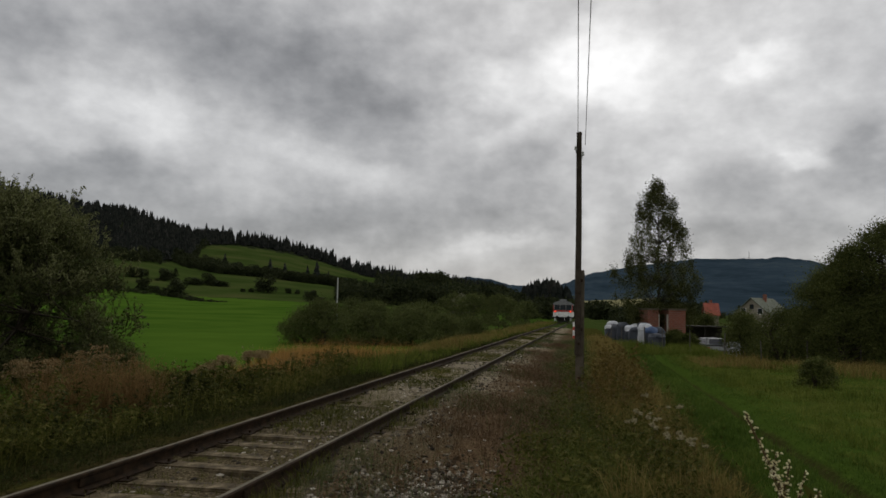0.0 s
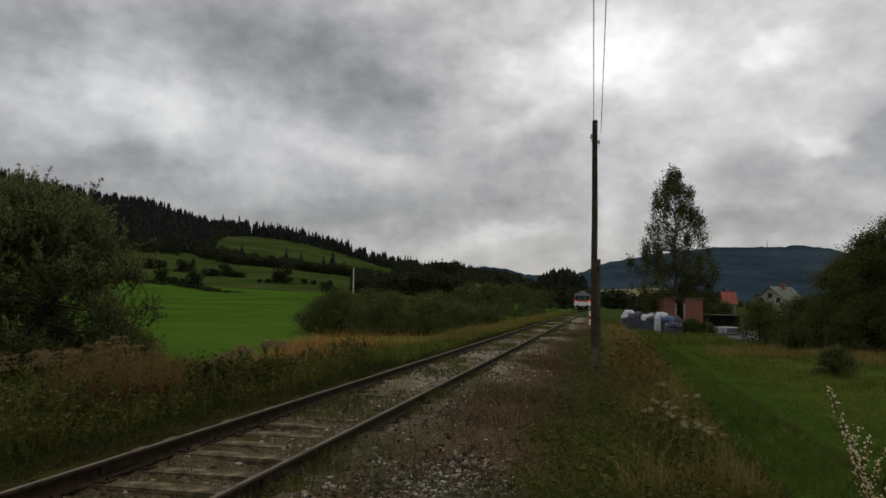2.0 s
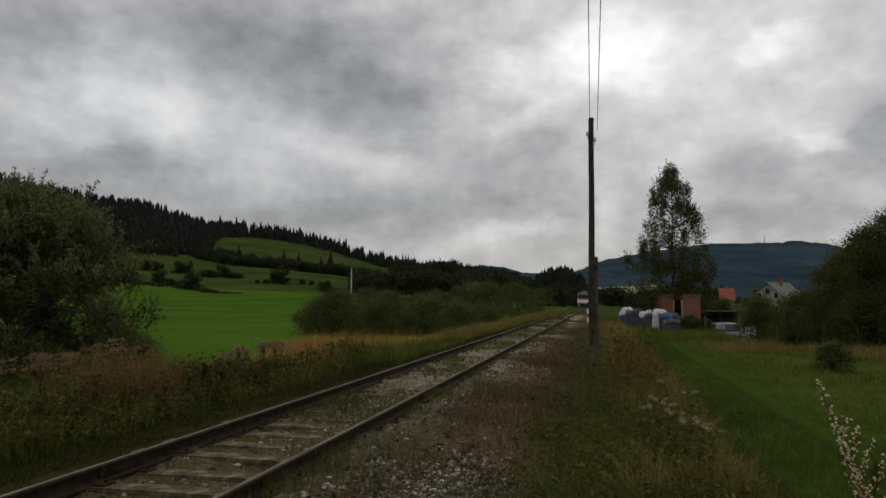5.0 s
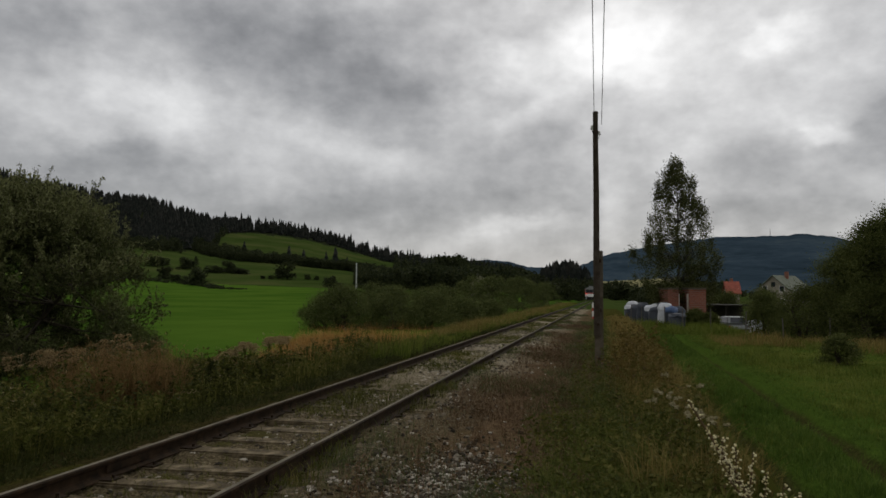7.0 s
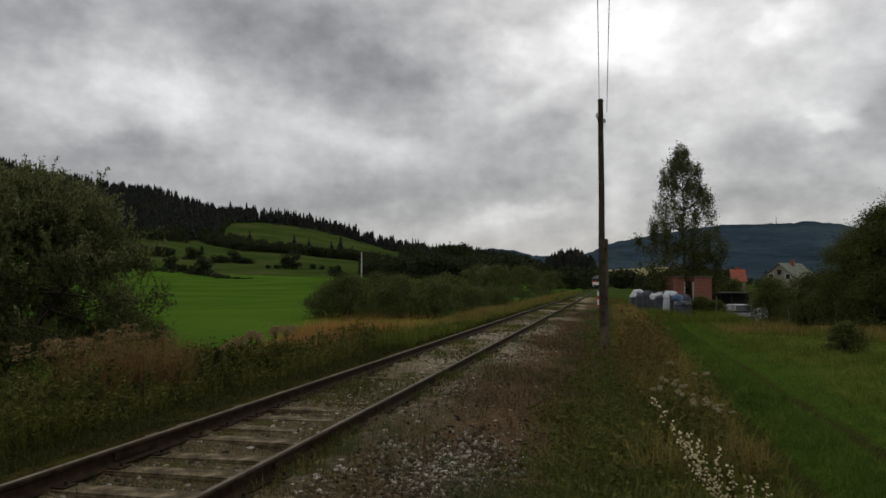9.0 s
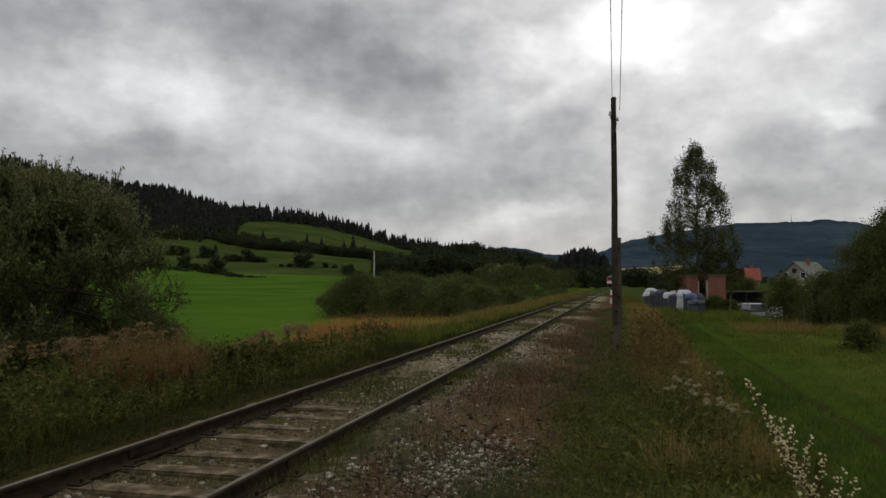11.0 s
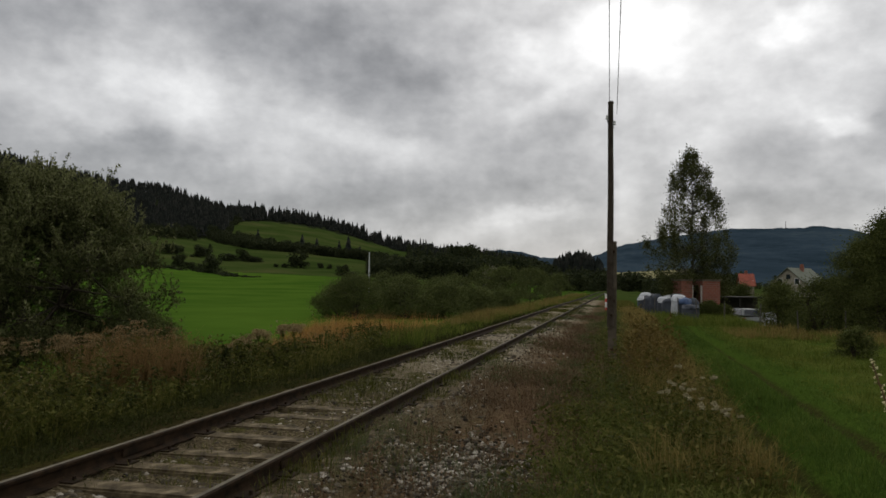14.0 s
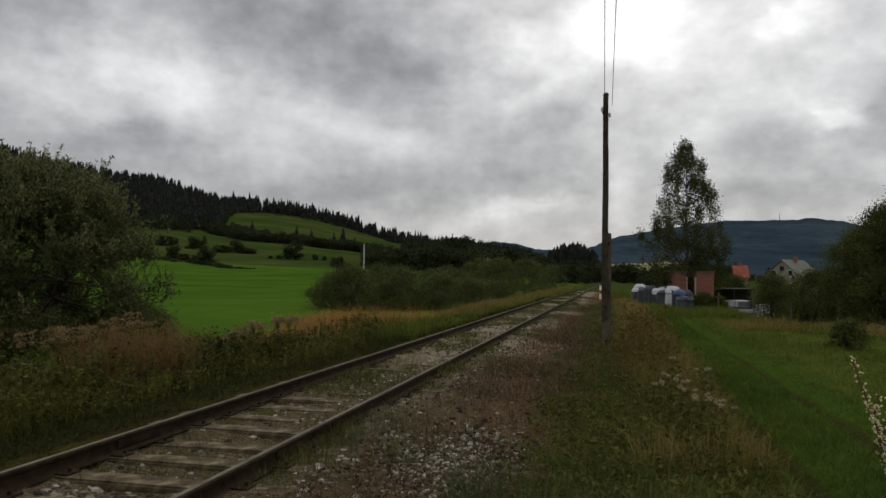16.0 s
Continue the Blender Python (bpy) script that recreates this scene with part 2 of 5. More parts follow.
def foliage(name, dark, mid, light, tr=0.3, rough=0.8):
    return material(name, islands([(0.15, dark), (0.5, mid), (0.9, light)], 0.45, 0.5), rough, translucent=tr, spec=0.06)


# darker crown, paler shoots: also paints the shaded inside and lit edges
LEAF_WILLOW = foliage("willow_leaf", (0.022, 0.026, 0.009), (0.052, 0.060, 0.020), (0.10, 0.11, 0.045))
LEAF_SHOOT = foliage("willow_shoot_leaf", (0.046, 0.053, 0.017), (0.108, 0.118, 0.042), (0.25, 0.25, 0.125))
LEAF_BIRCH = foliage("birch_leaf", (0.026, 0.030, 0.008), (0.060, 0.066, 0.020), (0.13, 0.135, 0.055))
LEAF_HEDGE = foliage("hedge_leaf", (0.032, 0.041, 0.012), (0.074, 0.088, 0.026), (0.14, 0.152, 0.052))
LEAF_DARK = foliage("dark_leaf", (0.030, 0.038, 0.011), (0.070, 0.082, 0.022), (0.135, 0.145, 0.045))
LEAF_WOOD = foliage("far_leaf", (0.013, 0.017, 0.008), (0.028, 0.035, 0.014), (0.058, 0.066, 0.025))
LEAF_PALE = foliage("silver_leaf", (0.08, 0.08, 0.045), (0.16, 0.155, 0.095), (0.24, 0.23, 0.16))
NEEDLE = foliage("spruce_needle", (0.008, 0.010, 0.008), (0.016, 0.019, 0.015), (0.038, 0.036, 0.029), 0.05)
GRASS_GREEN = foliage("grass_green", (0.032, 0.043, 0.009), (0.086, 0.104, 0.020), (0.19, 0.19, 0.055))
GRASS_PATH = foliage("grass_path", (0.024, 0.046, 0.007), (0.060, 0.104, 0.015), (0.14, 0.165, 0.034))
GRASS_FINE = foliage("grass_fine", (0.026, 0.034, 0.011), (0.064, 0.078, 0.027), (0.13, 0.14, 0.06))
GRASS_FIELD = foliage("grass_field", (0.036, 0.052, 0.007), (0.090, 0.120, 0.018), (0.19, 0.185, 0.045))
GRASS_WEED = foliage("grass_weed", (0.019, 0.024, 0.005), (0.060, 0.066, 0.012), (0.18, 0.155, 0.048))
GRASS_DRY = foliage("grass_dry", (0.08, 0.062, 0.016), (0.17, 0.128, 0.038), (0.30, 0.23, 0.085))
GRASS_RED = foliage("grass_rust", (0.15, 0.074, 0.018), (0.30, 0.158, 0.046), (0.42, 0.26, 0.095))
DOCK = foliage("dock_leaf", (0.036, 0.030, 0.009), (0.100, 0.070, 0.018), (0.18, 0.13, 0.045))
GRASS_BROWN = foliage("grass_brown", (0.085, 0.050, 0.018), (0.17, 0.105, 0.040), (0.27, 0.18, 0.08))
STEM_BROWN = foliage("dried_stem", (0.040, 0.024, 0.012), (0.104, 0.066, 0.034), (0.19, 0.136, 0.078), 0.05)
SEED = foliage("seed_head", (0.09, 0.066, 0.034), (0.19, 0.145, 0.078), (0.31, 0.25, 0.145), 0.1)
SEED_PALE = foliage("faded_umbel", (0.13, 0.088, 0.038), (0.24, 0.172, 0.082), (0.36, 0.28, 0.155), 0.1)
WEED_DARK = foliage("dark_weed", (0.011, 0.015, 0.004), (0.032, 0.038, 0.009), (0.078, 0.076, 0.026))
PETAL = foliage("white_umbel", (0.18, 0.15, 0.08), (0.29, 0.255, 0.15), (0.45, 0.405, 0.28), 0.1)


# ---------------------------------------------------------------- geometry helpers

class Geo:
    """Gathers vertices and faces of one mesh in arrays."""

    def __init__(self):
        self.v, self.f3, self.f4, self.n = [], [], [], 0

    def add(self, v, f):
        v = np.asarray(v, float).reshape(-1, 3)
        f = np.asarray(f, int)
        (self.f3 if f.shape[1] == 3 else self.f4).append(f + self.n)
        self.v.append(v)
        self.n += len(v)
        return self

    def tube(self, pts, radii, sides=6, cap=True):
        pts = np.asarray(pts, float)
        along = np.gradient(pts, axis=0)
        along /= np.linalg.norm(along, axis=1)[:, None] + 1e-9
        ref = np.where(np.abs(along[:, 2:3]) > 0.9, [[1.0, 0, 0]], [[0, 0, 1.0]])
        a = np.cross(along, ref)
        a /= np.linalg.norm(a, axis=1)[:, None] + 1e-9
        b = np.cross(along, a)
        w = np.arange(sides) * 2 * math.pi / sides
        ring = (a[:, None] * np.cos(w)[None, :, None] + b[:, None] * np.sin(w)[None, :, None]) * np.asarray(radii)[:, None, None]
        v = (pts[:, None] + ring).reshape(-1, 3)
        f = [[i * sides + j, i * sides + (j + 1) % sides, (i + 1) * sides + (j + 1) % sides, (i + 1) * sides + j]
             for i in range(len(pts) - 1) for j in range(sides)]
        self.add(v, f)
        if cap:
            for i in (0, len(pts) - 1):
                base = self.n
                self.add(np.vstack([v[i * sides:(i + 1) * sides], pts[i]]), [[j, (j + 1) % sides, sides] for j in range(sides)])
        return self

    def box(self, x0, y0, z0, x1, y1, z1, bevel=0.0):
        bm = bmesh.new()
        bmesh.ops.create_cube(bm, size=1, matrix=Matrix.Translation(((x0 + x1) / 2, (y0 + y1) / 2, (z0 + z1) / 2)) @ Matrix.Diagonal((x1 - x0, y1 - y0, z1 - z0, 1)))
        if bevel:
            bmesh.ops.bevel(bm, geom=bm.edges[:], offset=bevel, segments=2, affect="EDGES")
        return self.take(bm)

    def take(self, bm):
        bmesh.ops.triangulate(bm, faces=bm.faces[:])
        bm.verts.index_update()
        self.add([v.co[:] for v in bm.verts], [[v.index for v in f.verts] for f in bm.faces])
        bm.free()
        return self

    def lathe(self, profile, sides=16, centre=(0, 0, 0), axis="z"):
        w = np.arange(sides) * 2 * math.pi / sides
        p = np.asarray(profile, float)
        v = np.stack([p[:, 0, None] * np.cos(w), p[:, 0, None] * np.sin(w), np.repeat(p[:, 1, None], sides, 1)], -1).reshape(-1, 3)
        if axis == "y":
            v = v[:, [0, 2, 1]]
        if axis == "x":
            v = v[:, [2, 1, 0]]
        f = [[i * sides + j, i * sides + (j + 1) % sides, (i + 1) * sides + (j + 1) % sides, (i + 1) * sides + j]
             for i in range(len(p) - 1) for j in range(sides)]
        return self.add(v + np.asarray(centre), f)

    def extrude(self, outline, path_axis, a, b):
        """A closed outline of (u, w) pairs drawn along x or y from a to b."""
        o = np.asarray(outline, float)
        k = len(o)
        def at(s):
            return np.stack([o[:, 0], np.full(k, s), o[:, 1]], -1) if path_axis == "y" else np.stack([np.full(k, s), o[:, 0], o[:, 1]], -1)
        bm = bmesh.new()
        va = [bm.verts.new(c) for c in at(a)]
        vb = [bm.verts.new(c) for c in at(b)]
        for i in range(k):
            bm.faces.new((va[i], va[(i + 1) % k], vb[(i + 1) % k], vb[i]))
        bm.faces.new(va)
        bm.faces.new(vb[::-1])
        bmesh.ops.recalc_face_normals(bm, faces=bm.faces[:])
        return self.take(bm)

    def mesh(self, name, mat, smooth=False):
        me = bpy.data.meshes.new(name)
        v = np.vstack(self.v)
        f3 = np.vstack(self.f3) if self.f3 else np.zeros((0, 3), int)
        f4 = np.vstack(self.f4) if self.f4 else np.zeros((0, 4), int)
        me.vertices.add(len(v))
        me.vertices.foreach_set("co", v.astype(np.float32).ravel())
        loops = np.concatenate([f3.ravel(), f4.ravel()]).astype(np.int32)
        me.loops.add(len(loops))
        me.loops.foreach_set("vertex_index", loops)
        starts = np.concatenate([np.arange(len(f3)) * 3, len(f3) * 3 + np.arange(len(f4)) * 4]).astype(np.int32)
        me.polygons.add(len(starts))
        me.polygons.foreach_set("loop_start", starts)
        me.polygons.foreach_set("use_smooth", np.full(len(starts), smooth))
        me.update(calc_edges=True)
        for m in mat if isinstance(mat, (list, tuple)) else [mat]:
            me.materials.append(m)
        return me


def part(name, geo, mat, parent=None, label="", smooth=False):
    ob = new(name, geo if isinstance(geo, bpy.types.Mesh) else geo.mesh(name, mat, smooth))
    if parent is not None:
        ob.parent = parent
    return tagged(ob, label)


def thing(name, label, category, m=None, group="", kind=""):
    ob = new(name)
    ob.empty_display_size = 0.2
    if m is not None:
        ob.matrix_basis = m
    return tagged(ob, label, category, group, kind)


# ---------------------------------------------------------------- the lie of the land
GRADE = 0.0025
HILL_AZ = [-180, -75, -60, -44, -41, -37.5, -33.7, -29.7, -25.5, -23, -20.4, -16.9, -14.3, -12, -9.9, -7.2, -5.9, -3.5, 0, 25, 75, 180]
HILL_TAN = [0.02, 0.13, 0.15, 0.133, 0.121, 0.114, 0.106, 0.085, 0.080, 0.074, 0.063, 0.044, 0.037, 0.036, 0.032, 0.025, 0.018, 0.011, 0.006, 0.006, 0.01, 0.02]
RISE_R = [0, 130, 250, 310, 450, 560, 750, 900, 1300, 4500]
RISE = [0, 0.0, 0.05, 0.13, 0.41, 0.53, 0.87, 1.0, 0.72, 0.2]
FAR_AZ = [-180, -60, -20, -12, -9, -7.2, -5.9, -4, -2, -1.2, 0.4, 3.7, 8, 12, 12.95, 13.2, 15.6, 16.9, 17.8, 25, 40, 180]
FAR_TAN = [0.02, 0.03, 0.02, 0.036, 0.045, 0.042, 0.035, 0.033, 0.036, 0.041, 0.053, 0.063, 0.073, 0.0725, 0.0725, 0.0755, 0.070, 0.062, 0.057, 0.04, 0.03, 0.02]
FAR_R = [0, 500, 700, 950, 1500, 2600, 3200, 4500]
FAR_RISE = [0, 0.0, 0.12, 0.32, 0.55, 1.0, 0.9, 0.5]


def smooth01(x, a, b):
    t = np.clip((np.asarray(x, float) - a) / (b - a), 0, 1)
    return t * t * (3 - 2 * t)


def land(x, y):
    """Height of the ground."""
    x, y = np.asarray(x, float), np.asarray(y, float)
    r = np.hypot(x, y)
    az = np.degrees(np.arctan2(x, y))
    s = np.interp(r, RISE_R, RISE)
    hill = np.interp(az, HILL_AZ, HILL_TAN) * r * s
    far = np.interp(az, FAR_AZ, FAR_TAN) * r * np.interp(r, FAR_R, FAR_RISE)
    near = -0.75 * smooth01(-x, 6.4, 9.5) - 0.42 * smooth01(x, 1.45, 1.74) - 0.1 * smooth01(np.abs(x + 3.49), 1.9, 2.6) + (0.072 + 0.03 * np.sin(x * 2.9 + 1.3 * np.sin(y * 1.1)) * np.sin(y * 1.7 + x) + 0.012 * np.sin(y * 5.3 + x * 4)) * (1 - smooth01(np.abs(x + 3.49), 1.0, 1.9)) - 0.9 * smooth01(x, 7.0, 8.8) * smooth01(y, 33, 52)
    d = np.abs(x + 3.49)
    inner = 1 - smooth01(d, 0.56, 0.72)
    near = near + (0.022 * smooth01(y, 8, 15) - 0.026 * (1 - smooth01(y, 6.5, 9))) * inner * (0.75 + 0.45 * np.sin(y * 1.9 + x)) + 0.030 * np.exp(-((x + 2.25) / 0.2) ** 2) * (1 - smooth01(y, 9, 15)) - 0.05 * np.exp(-((d - 0.63) / 0.07) ** 2)
    near = near + 0.03 * np.sin(x * 2.1 + y * 0.6) * np.sin(y * 1.3 - x * 0.4) * smooth01(np.abs(x + 3.49), 1.5, 2.5) * (1 - smooth01(np.abs(x + 1), 7, 10))
    near = near - GRADE * np.clip(y, -20, 420) * smooth01(-x, 0.4, 2.0) * (1 - smooth01(-x, 8, 14))
    ruts = -0.14 * (np.exp(-((x - 1.95 - 0.008 * y) / 0.18) ** 2) + np.exp(-((x - 3.3 - 0.008 * y) / 0.18) ** 2)) * smooth01(y, 1, 3)
    k = smooth01(r, 70, 260) * np.maximum(smooth01(np.abs(x + 3.49), 12, 40), smooth01(r, 420, 600))
    lift = np.where(az < 0, 1.5 + 0 * r, 0.3)
    high = np.maximum(hill, far)
    return np.where(r < 40, near + ruts, near * (1 - k)) + k * (lift + high) + (1 - k) * 0


def forest_edge(az):
    """Distance at which the hill forest begins."""
    return np.interp(az, [-34.5, -32, -30, -29.2, -28.0, -27.0], [535, 560, 610, 740, 815, 830]) + 10 * np.sin(np.asarray(az) * 3)


def make_ground():
    az = np.concatenate([np.arange(-180, -76, 4), np.arange(-76, -52, 1.0), np.arange(-52, 28, 0.3), np.arange(28, 60, 1.0), np.arange(60, 180, 4)])
    rr = [0.25]
    while rr[-1] < 4600:
        rr.append(rr[-1] * 1.03 + 0.05 if rr[-1] < 60 else rr[-1] * 1.022)
    rr = np.array(rr)
    A, Rr = np.meshgrid(np.radians(az), rr)
    X, Y = Rr * np.sin(A), Rr * np.cos(A)
    Z = land(X, Y)
    deg = np.degrees(A)
    rough = np.random.default_rng(3).normal(0, 1, Z.shape)
    Z = Z + np.where(Rr > 1150, rough * 1.2, 0)
    k = len(az)
    v = np.stack([X, Y, Z], -1).reshape(-1, 3)
    i, j = np.meshgrid(np.arange(len(rr) - 1), np.arange(k), indexing="ij")
    f = np.stack([i * k + j, i * k + (j + 1) % k, (i + 1) * k + (j + 1) % k, (i + 1) * k + j], -1).reshape(-1, 4)[:, ::-1]
    cx, cy = v[f].mean(1)[:, 0], v[f].mean(1)[:, 1]
    cr, ca = np.hypot(cx, cy), np.degrees(np.arctan2(cx, cy))
    cover = np.where(cx < -8.5, 1, np.where((cx > 14) | (cr > 85), 2, 0))
    cover = np.where((cr > 300 + (ca + 30) * -3.0) & (ca < -10), 2, cover)
    edge = forest_edge(ca)
    edge = np.where(ca > -14.5, 330, edge)
    cover = np.where((cr > edge) & (ca < -2), 3, cover)
    cover = np.where((cr > 330) & (ca >= -2), 2, cover)
    cover = np.where((cr > 760) & (cr < 960) & (ca > -0.5) & (ca < 5.5), 4, cover)
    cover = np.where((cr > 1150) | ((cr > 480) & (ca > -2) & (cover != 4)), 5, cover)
    g = Geo().add(v, f)
    g.add([[0, 0, float(land(0, 0))]], np.zeros((0, 3), int))
    hub = len(v)
    g.f3[-1] = np.array([[jj, hub, (jj + 1) % k] for jj in range(k)])
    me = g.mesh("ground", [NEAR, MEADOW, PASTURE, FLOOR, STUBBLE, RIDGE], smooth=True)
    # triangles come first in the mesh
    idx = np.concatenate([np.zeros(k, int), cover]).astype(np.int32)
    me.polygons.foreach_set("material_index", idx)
    return tagged(new("ground", me), "rolling green valley ground with meadows and wooded hills", "ground", kind="structure")


make_ground()


# ---------------------------------------------------------------- railway track
TRACK_X, GAUGE = -3.49, 1.50
TRACK_A, TRACK_B, BED = -40.0, 420.0, 0.07


def rail_outline(cx):
    half = [(0.065, 0.0), (0.065, 0.011), (0.018, 0.028), (0.009, 0.045), (0.009, 0.105), (0.034, 0.118), (0.036, 0.142), (0.026, 0.150)]
    return [(cx + u, w) for u, w in half] + [(cx - u, w) for u, w in half[::-1]]


def make_track():
    track = thing("railway_track", "single railway track with rusty rails on pale sleepers", "railway track", pose(0, 0, BED, -math.degrees(math.atan(GRADE))), kind="structure")
    for side in (-1, 1):
        cx = TRACK_X + side * GAUGE / 2
        rail = part("rail", Geo().extrude(rail_outline(cx), "y", TRACK_A, TRACK_B), RUST, track, "rusty brown steel rail with a worn top")
        part("running_surface", Geo().box(cx - 0.020, TRACK_A, 0.1495, cx + 0.016, TRACK_B, 0.1525), WORN, rail, "dull polished strip along the rail head")
        for y in (6.0, 18.5, 31.0):
            part("fishplate", Geo().box(cx + 0.011, y - 0.3, 0.04, cx + 0.03, y + 0.3, 0.11, 0.004), RUST, rail)
    s = Geo().box(-1.22, -0.125, -0.14, 1.22, 0.125, 0.0, 0.018).mesh("sleeper", SLEEPER)
    plate = Geo()
    for side in (-1, 1):
        plate.box(side * 0.75 - 0.17, -0.08, -0.002, side * 0.75 + 0.17, 0.08, 0.014, 0.004)
        for u in (-0.12, 0.12):
            plate.lathe([(0.0, 0.032), (0.016, 0.032), (0.016, 0.0)], 6, (side * 0.75 + u, 0.0, 0.012))
    clip = plate.mesh("tie_plate", RUST)
    rs = np.random.default_rng(5)
    for i in range(250):
        ob = new("sleeper", s)
        ob.parent = track
        ob.matrix_basis = pose(TRACK_X + rs.normal(0, 0.02), -39 + i * 0.62 + rs.normal(0, 0.02), rs.normal(0.014 if i < 85 else -0.008, 0.008), 0, rs.normal(0, 0.3), rs.normal(0, 0.8))
        if 55 < i < 115:
            part("tie_plate", clip, None, ob)


make_track()


# ---------------------------------------------------------------- plants
def leaf_cards(g, centres, size, r, flat=0.0, long=1.0):
    """One small kinked leaf of four corners at each centre."""
    m = len(centres)
    u = r.normal(size=(m, 3))
    u[:, 2] *= 1 - flat
    u /= np.linalg.norm(u, axis=1)[:, None] + 1e-9
    w = r.normal(size=(m, 3))
    w -= (w * u).sum(1)[:, None] * u
    w /= np.linalg.norm(w, axis=1)[:, None] + 1e-9
    s = size * r.uniform(0.6, 1.3, m)[:, None]
    v = np.stack([centres - u * s * long, centres + w * s * 0.5, centres + u * s * long, centres - w * s * 0.5], 1).reshape(-1, 3)
    g.add(v, np.arange(m * 4).reshape(-1, 4))


def woody(name, label, category, at, height, width, envelope, leafmat, bark, seed, clusters=90, leaves=70, leaf=0.08, clump=0.45,
          trunk=0.12, first=0.15, stems=1, long=1.0, droop=0.0, group="", spikes=0, sides=6, low=0.9):
    """A tree or shrub: stems, limbs to every clump, and a crown of single leaves."""
    r = np.random.default_rng(seed)
    x, y = at
    z = float(land(x, y)) - 0.06
    tree = thing(name, label, category, pose(x, y, z), group)
    wood, crown = Geo(), Geo()
    tops = []
    for s in range(stems):
        a = r.uniform(0, 6.28)
        lean = (0.0 if stems == 1 else width * r.uniform(0.15, 0.4))
        top = np.array([math.cos(a) * lean, math.sin(a) * lean, height * (0.97 if stems == 1 else r.uniform(0.6, 0.85))])
        tt = np.linspace(0, 1, 9)[:, None]
        bend = r.normal(0, 0.012 * height, (9, 3)) * (tt * (1 - tt) * 4)
        pts = top * tt ** 0.9 + bend
        pts[:, 2] = top[2] * tt[:, 0]
        wood.tube(pts, trunk * (1 - 0.9 * tt[:, 0]) + 0.008, sides)
        tops.append(pts)
    hs = first + (1 - first) * r.uniform(0, 1, clusters) ** low
    for h in hs:
        a = r.uniform(0, 6.28)
        rad = envelope(h) * width * math.sqrt(r.uniform(0.12, 1.0)) * r.uniform(0.82, 1.12)
        c = np.array([math.cos(a) * rad, math.sin(a) * rad, h * height])
        pts = tops[r.integers(len(tops))]
        k = int(np.clip(np.searchsorted(pts[:, 2], c[2] - 0.35 * rad - 0.08 * height), 0, 7))
        p0 = pts[k]
        mid = (p0 + c) / 2 + np.array([0, 0, 0.08 * rad])
        wood.tube([p0, mid, c], [trunk * 0.22 * (1 - h * 0.6) + 0.006, trunk * 0.12 * (1 - h * 0.6) + 0.005, 0.004], 4, cap=False)
        m = int(leaves * r.uniform(0.5, 1.4))
        off = r.normal(0, 1, (m, 3)) * clump * r.uniform(0.6, 1.2) * np.array([1, 1, 0.75] if not droop else [0.5, 0.5, 0.6])
        if droop:
            off[:, 2] -= droop * np.abs(r.normal(0, 1, m))
        q = c + off
        q[:, 2] = np.maximum(q[:, 2], 0.05)
        leaf_cards(crown, q, leaf, r, 0.2, long)
    for s in range(spikes):
        a = r.uniform(0, 6.28)
        h = r.uniform(0.55, 0.93)
        rad = envelope(h) * width * r.uniform(0.5, 1.0)
        p0 = np.array([math.cos(a) * rad, math.sin(a) * rad, h * height])
        d = np.array([math.cos(a) * 0.35, math.sin(a) * 0.35, 1.0]) * height * r.uniform(0.06, 0.16)
        wood.tube([p0 - d * 0.6, p0, p0 + d], [0.012, 0.008, 0.003], 4, cap=False)
        t = r.uniform(-0.5, 1, 26)[:, None]
        leaf_cards(crown, p0 + d * t + r.normal(0, 0.04 + leaf * 0.4, (26, 3)), leaf, r, 0, long)
    part("trunk", wood, bark, tree, smooth=True)
    part("crown", crown, leafmat, tree)
    return tree


def env_round(h):
    return math.sqrt(max(0.02, 1 - (2 * h - 0.95) ** 2))


def env_birch(h):
    return float(np.interp(h, [0.1, 0.25, 0.4, 0.55, 0.7, 0.85, 0.95, 1.0], [0.75, 0.98, 1.0, 0.86, 0.68, 0.5, 0.26, 0.1]))


def env_shrub(h):
    return float(np.interp(h, [0, 0.25, 0.6, 0.85, 1.0], [0.85, 1.0, 0.92, 0.6, 0.2]))


woody("birch_tree", "tall birch with dark loose hanging foliage", "tree", (5.3, 57.8), 12.4, 3.1, env_birch, LEAF_BIRCH, BIRCH_BARK, 11,
      clusters=300, leaves=190, leaf=0.066, clump=0.40, trunk=0.13, first=0.17, droop=0.42, low=1.3)
def env_willow(h):
    return float(np.interp(h, [0, 0.25, 0.38, 0.5, 0.65, 0.8, 0.92, 1.0], [0.55, 0.75, 0.98, 1.05, 1.0, 0.84, 0.58, 0.3]))


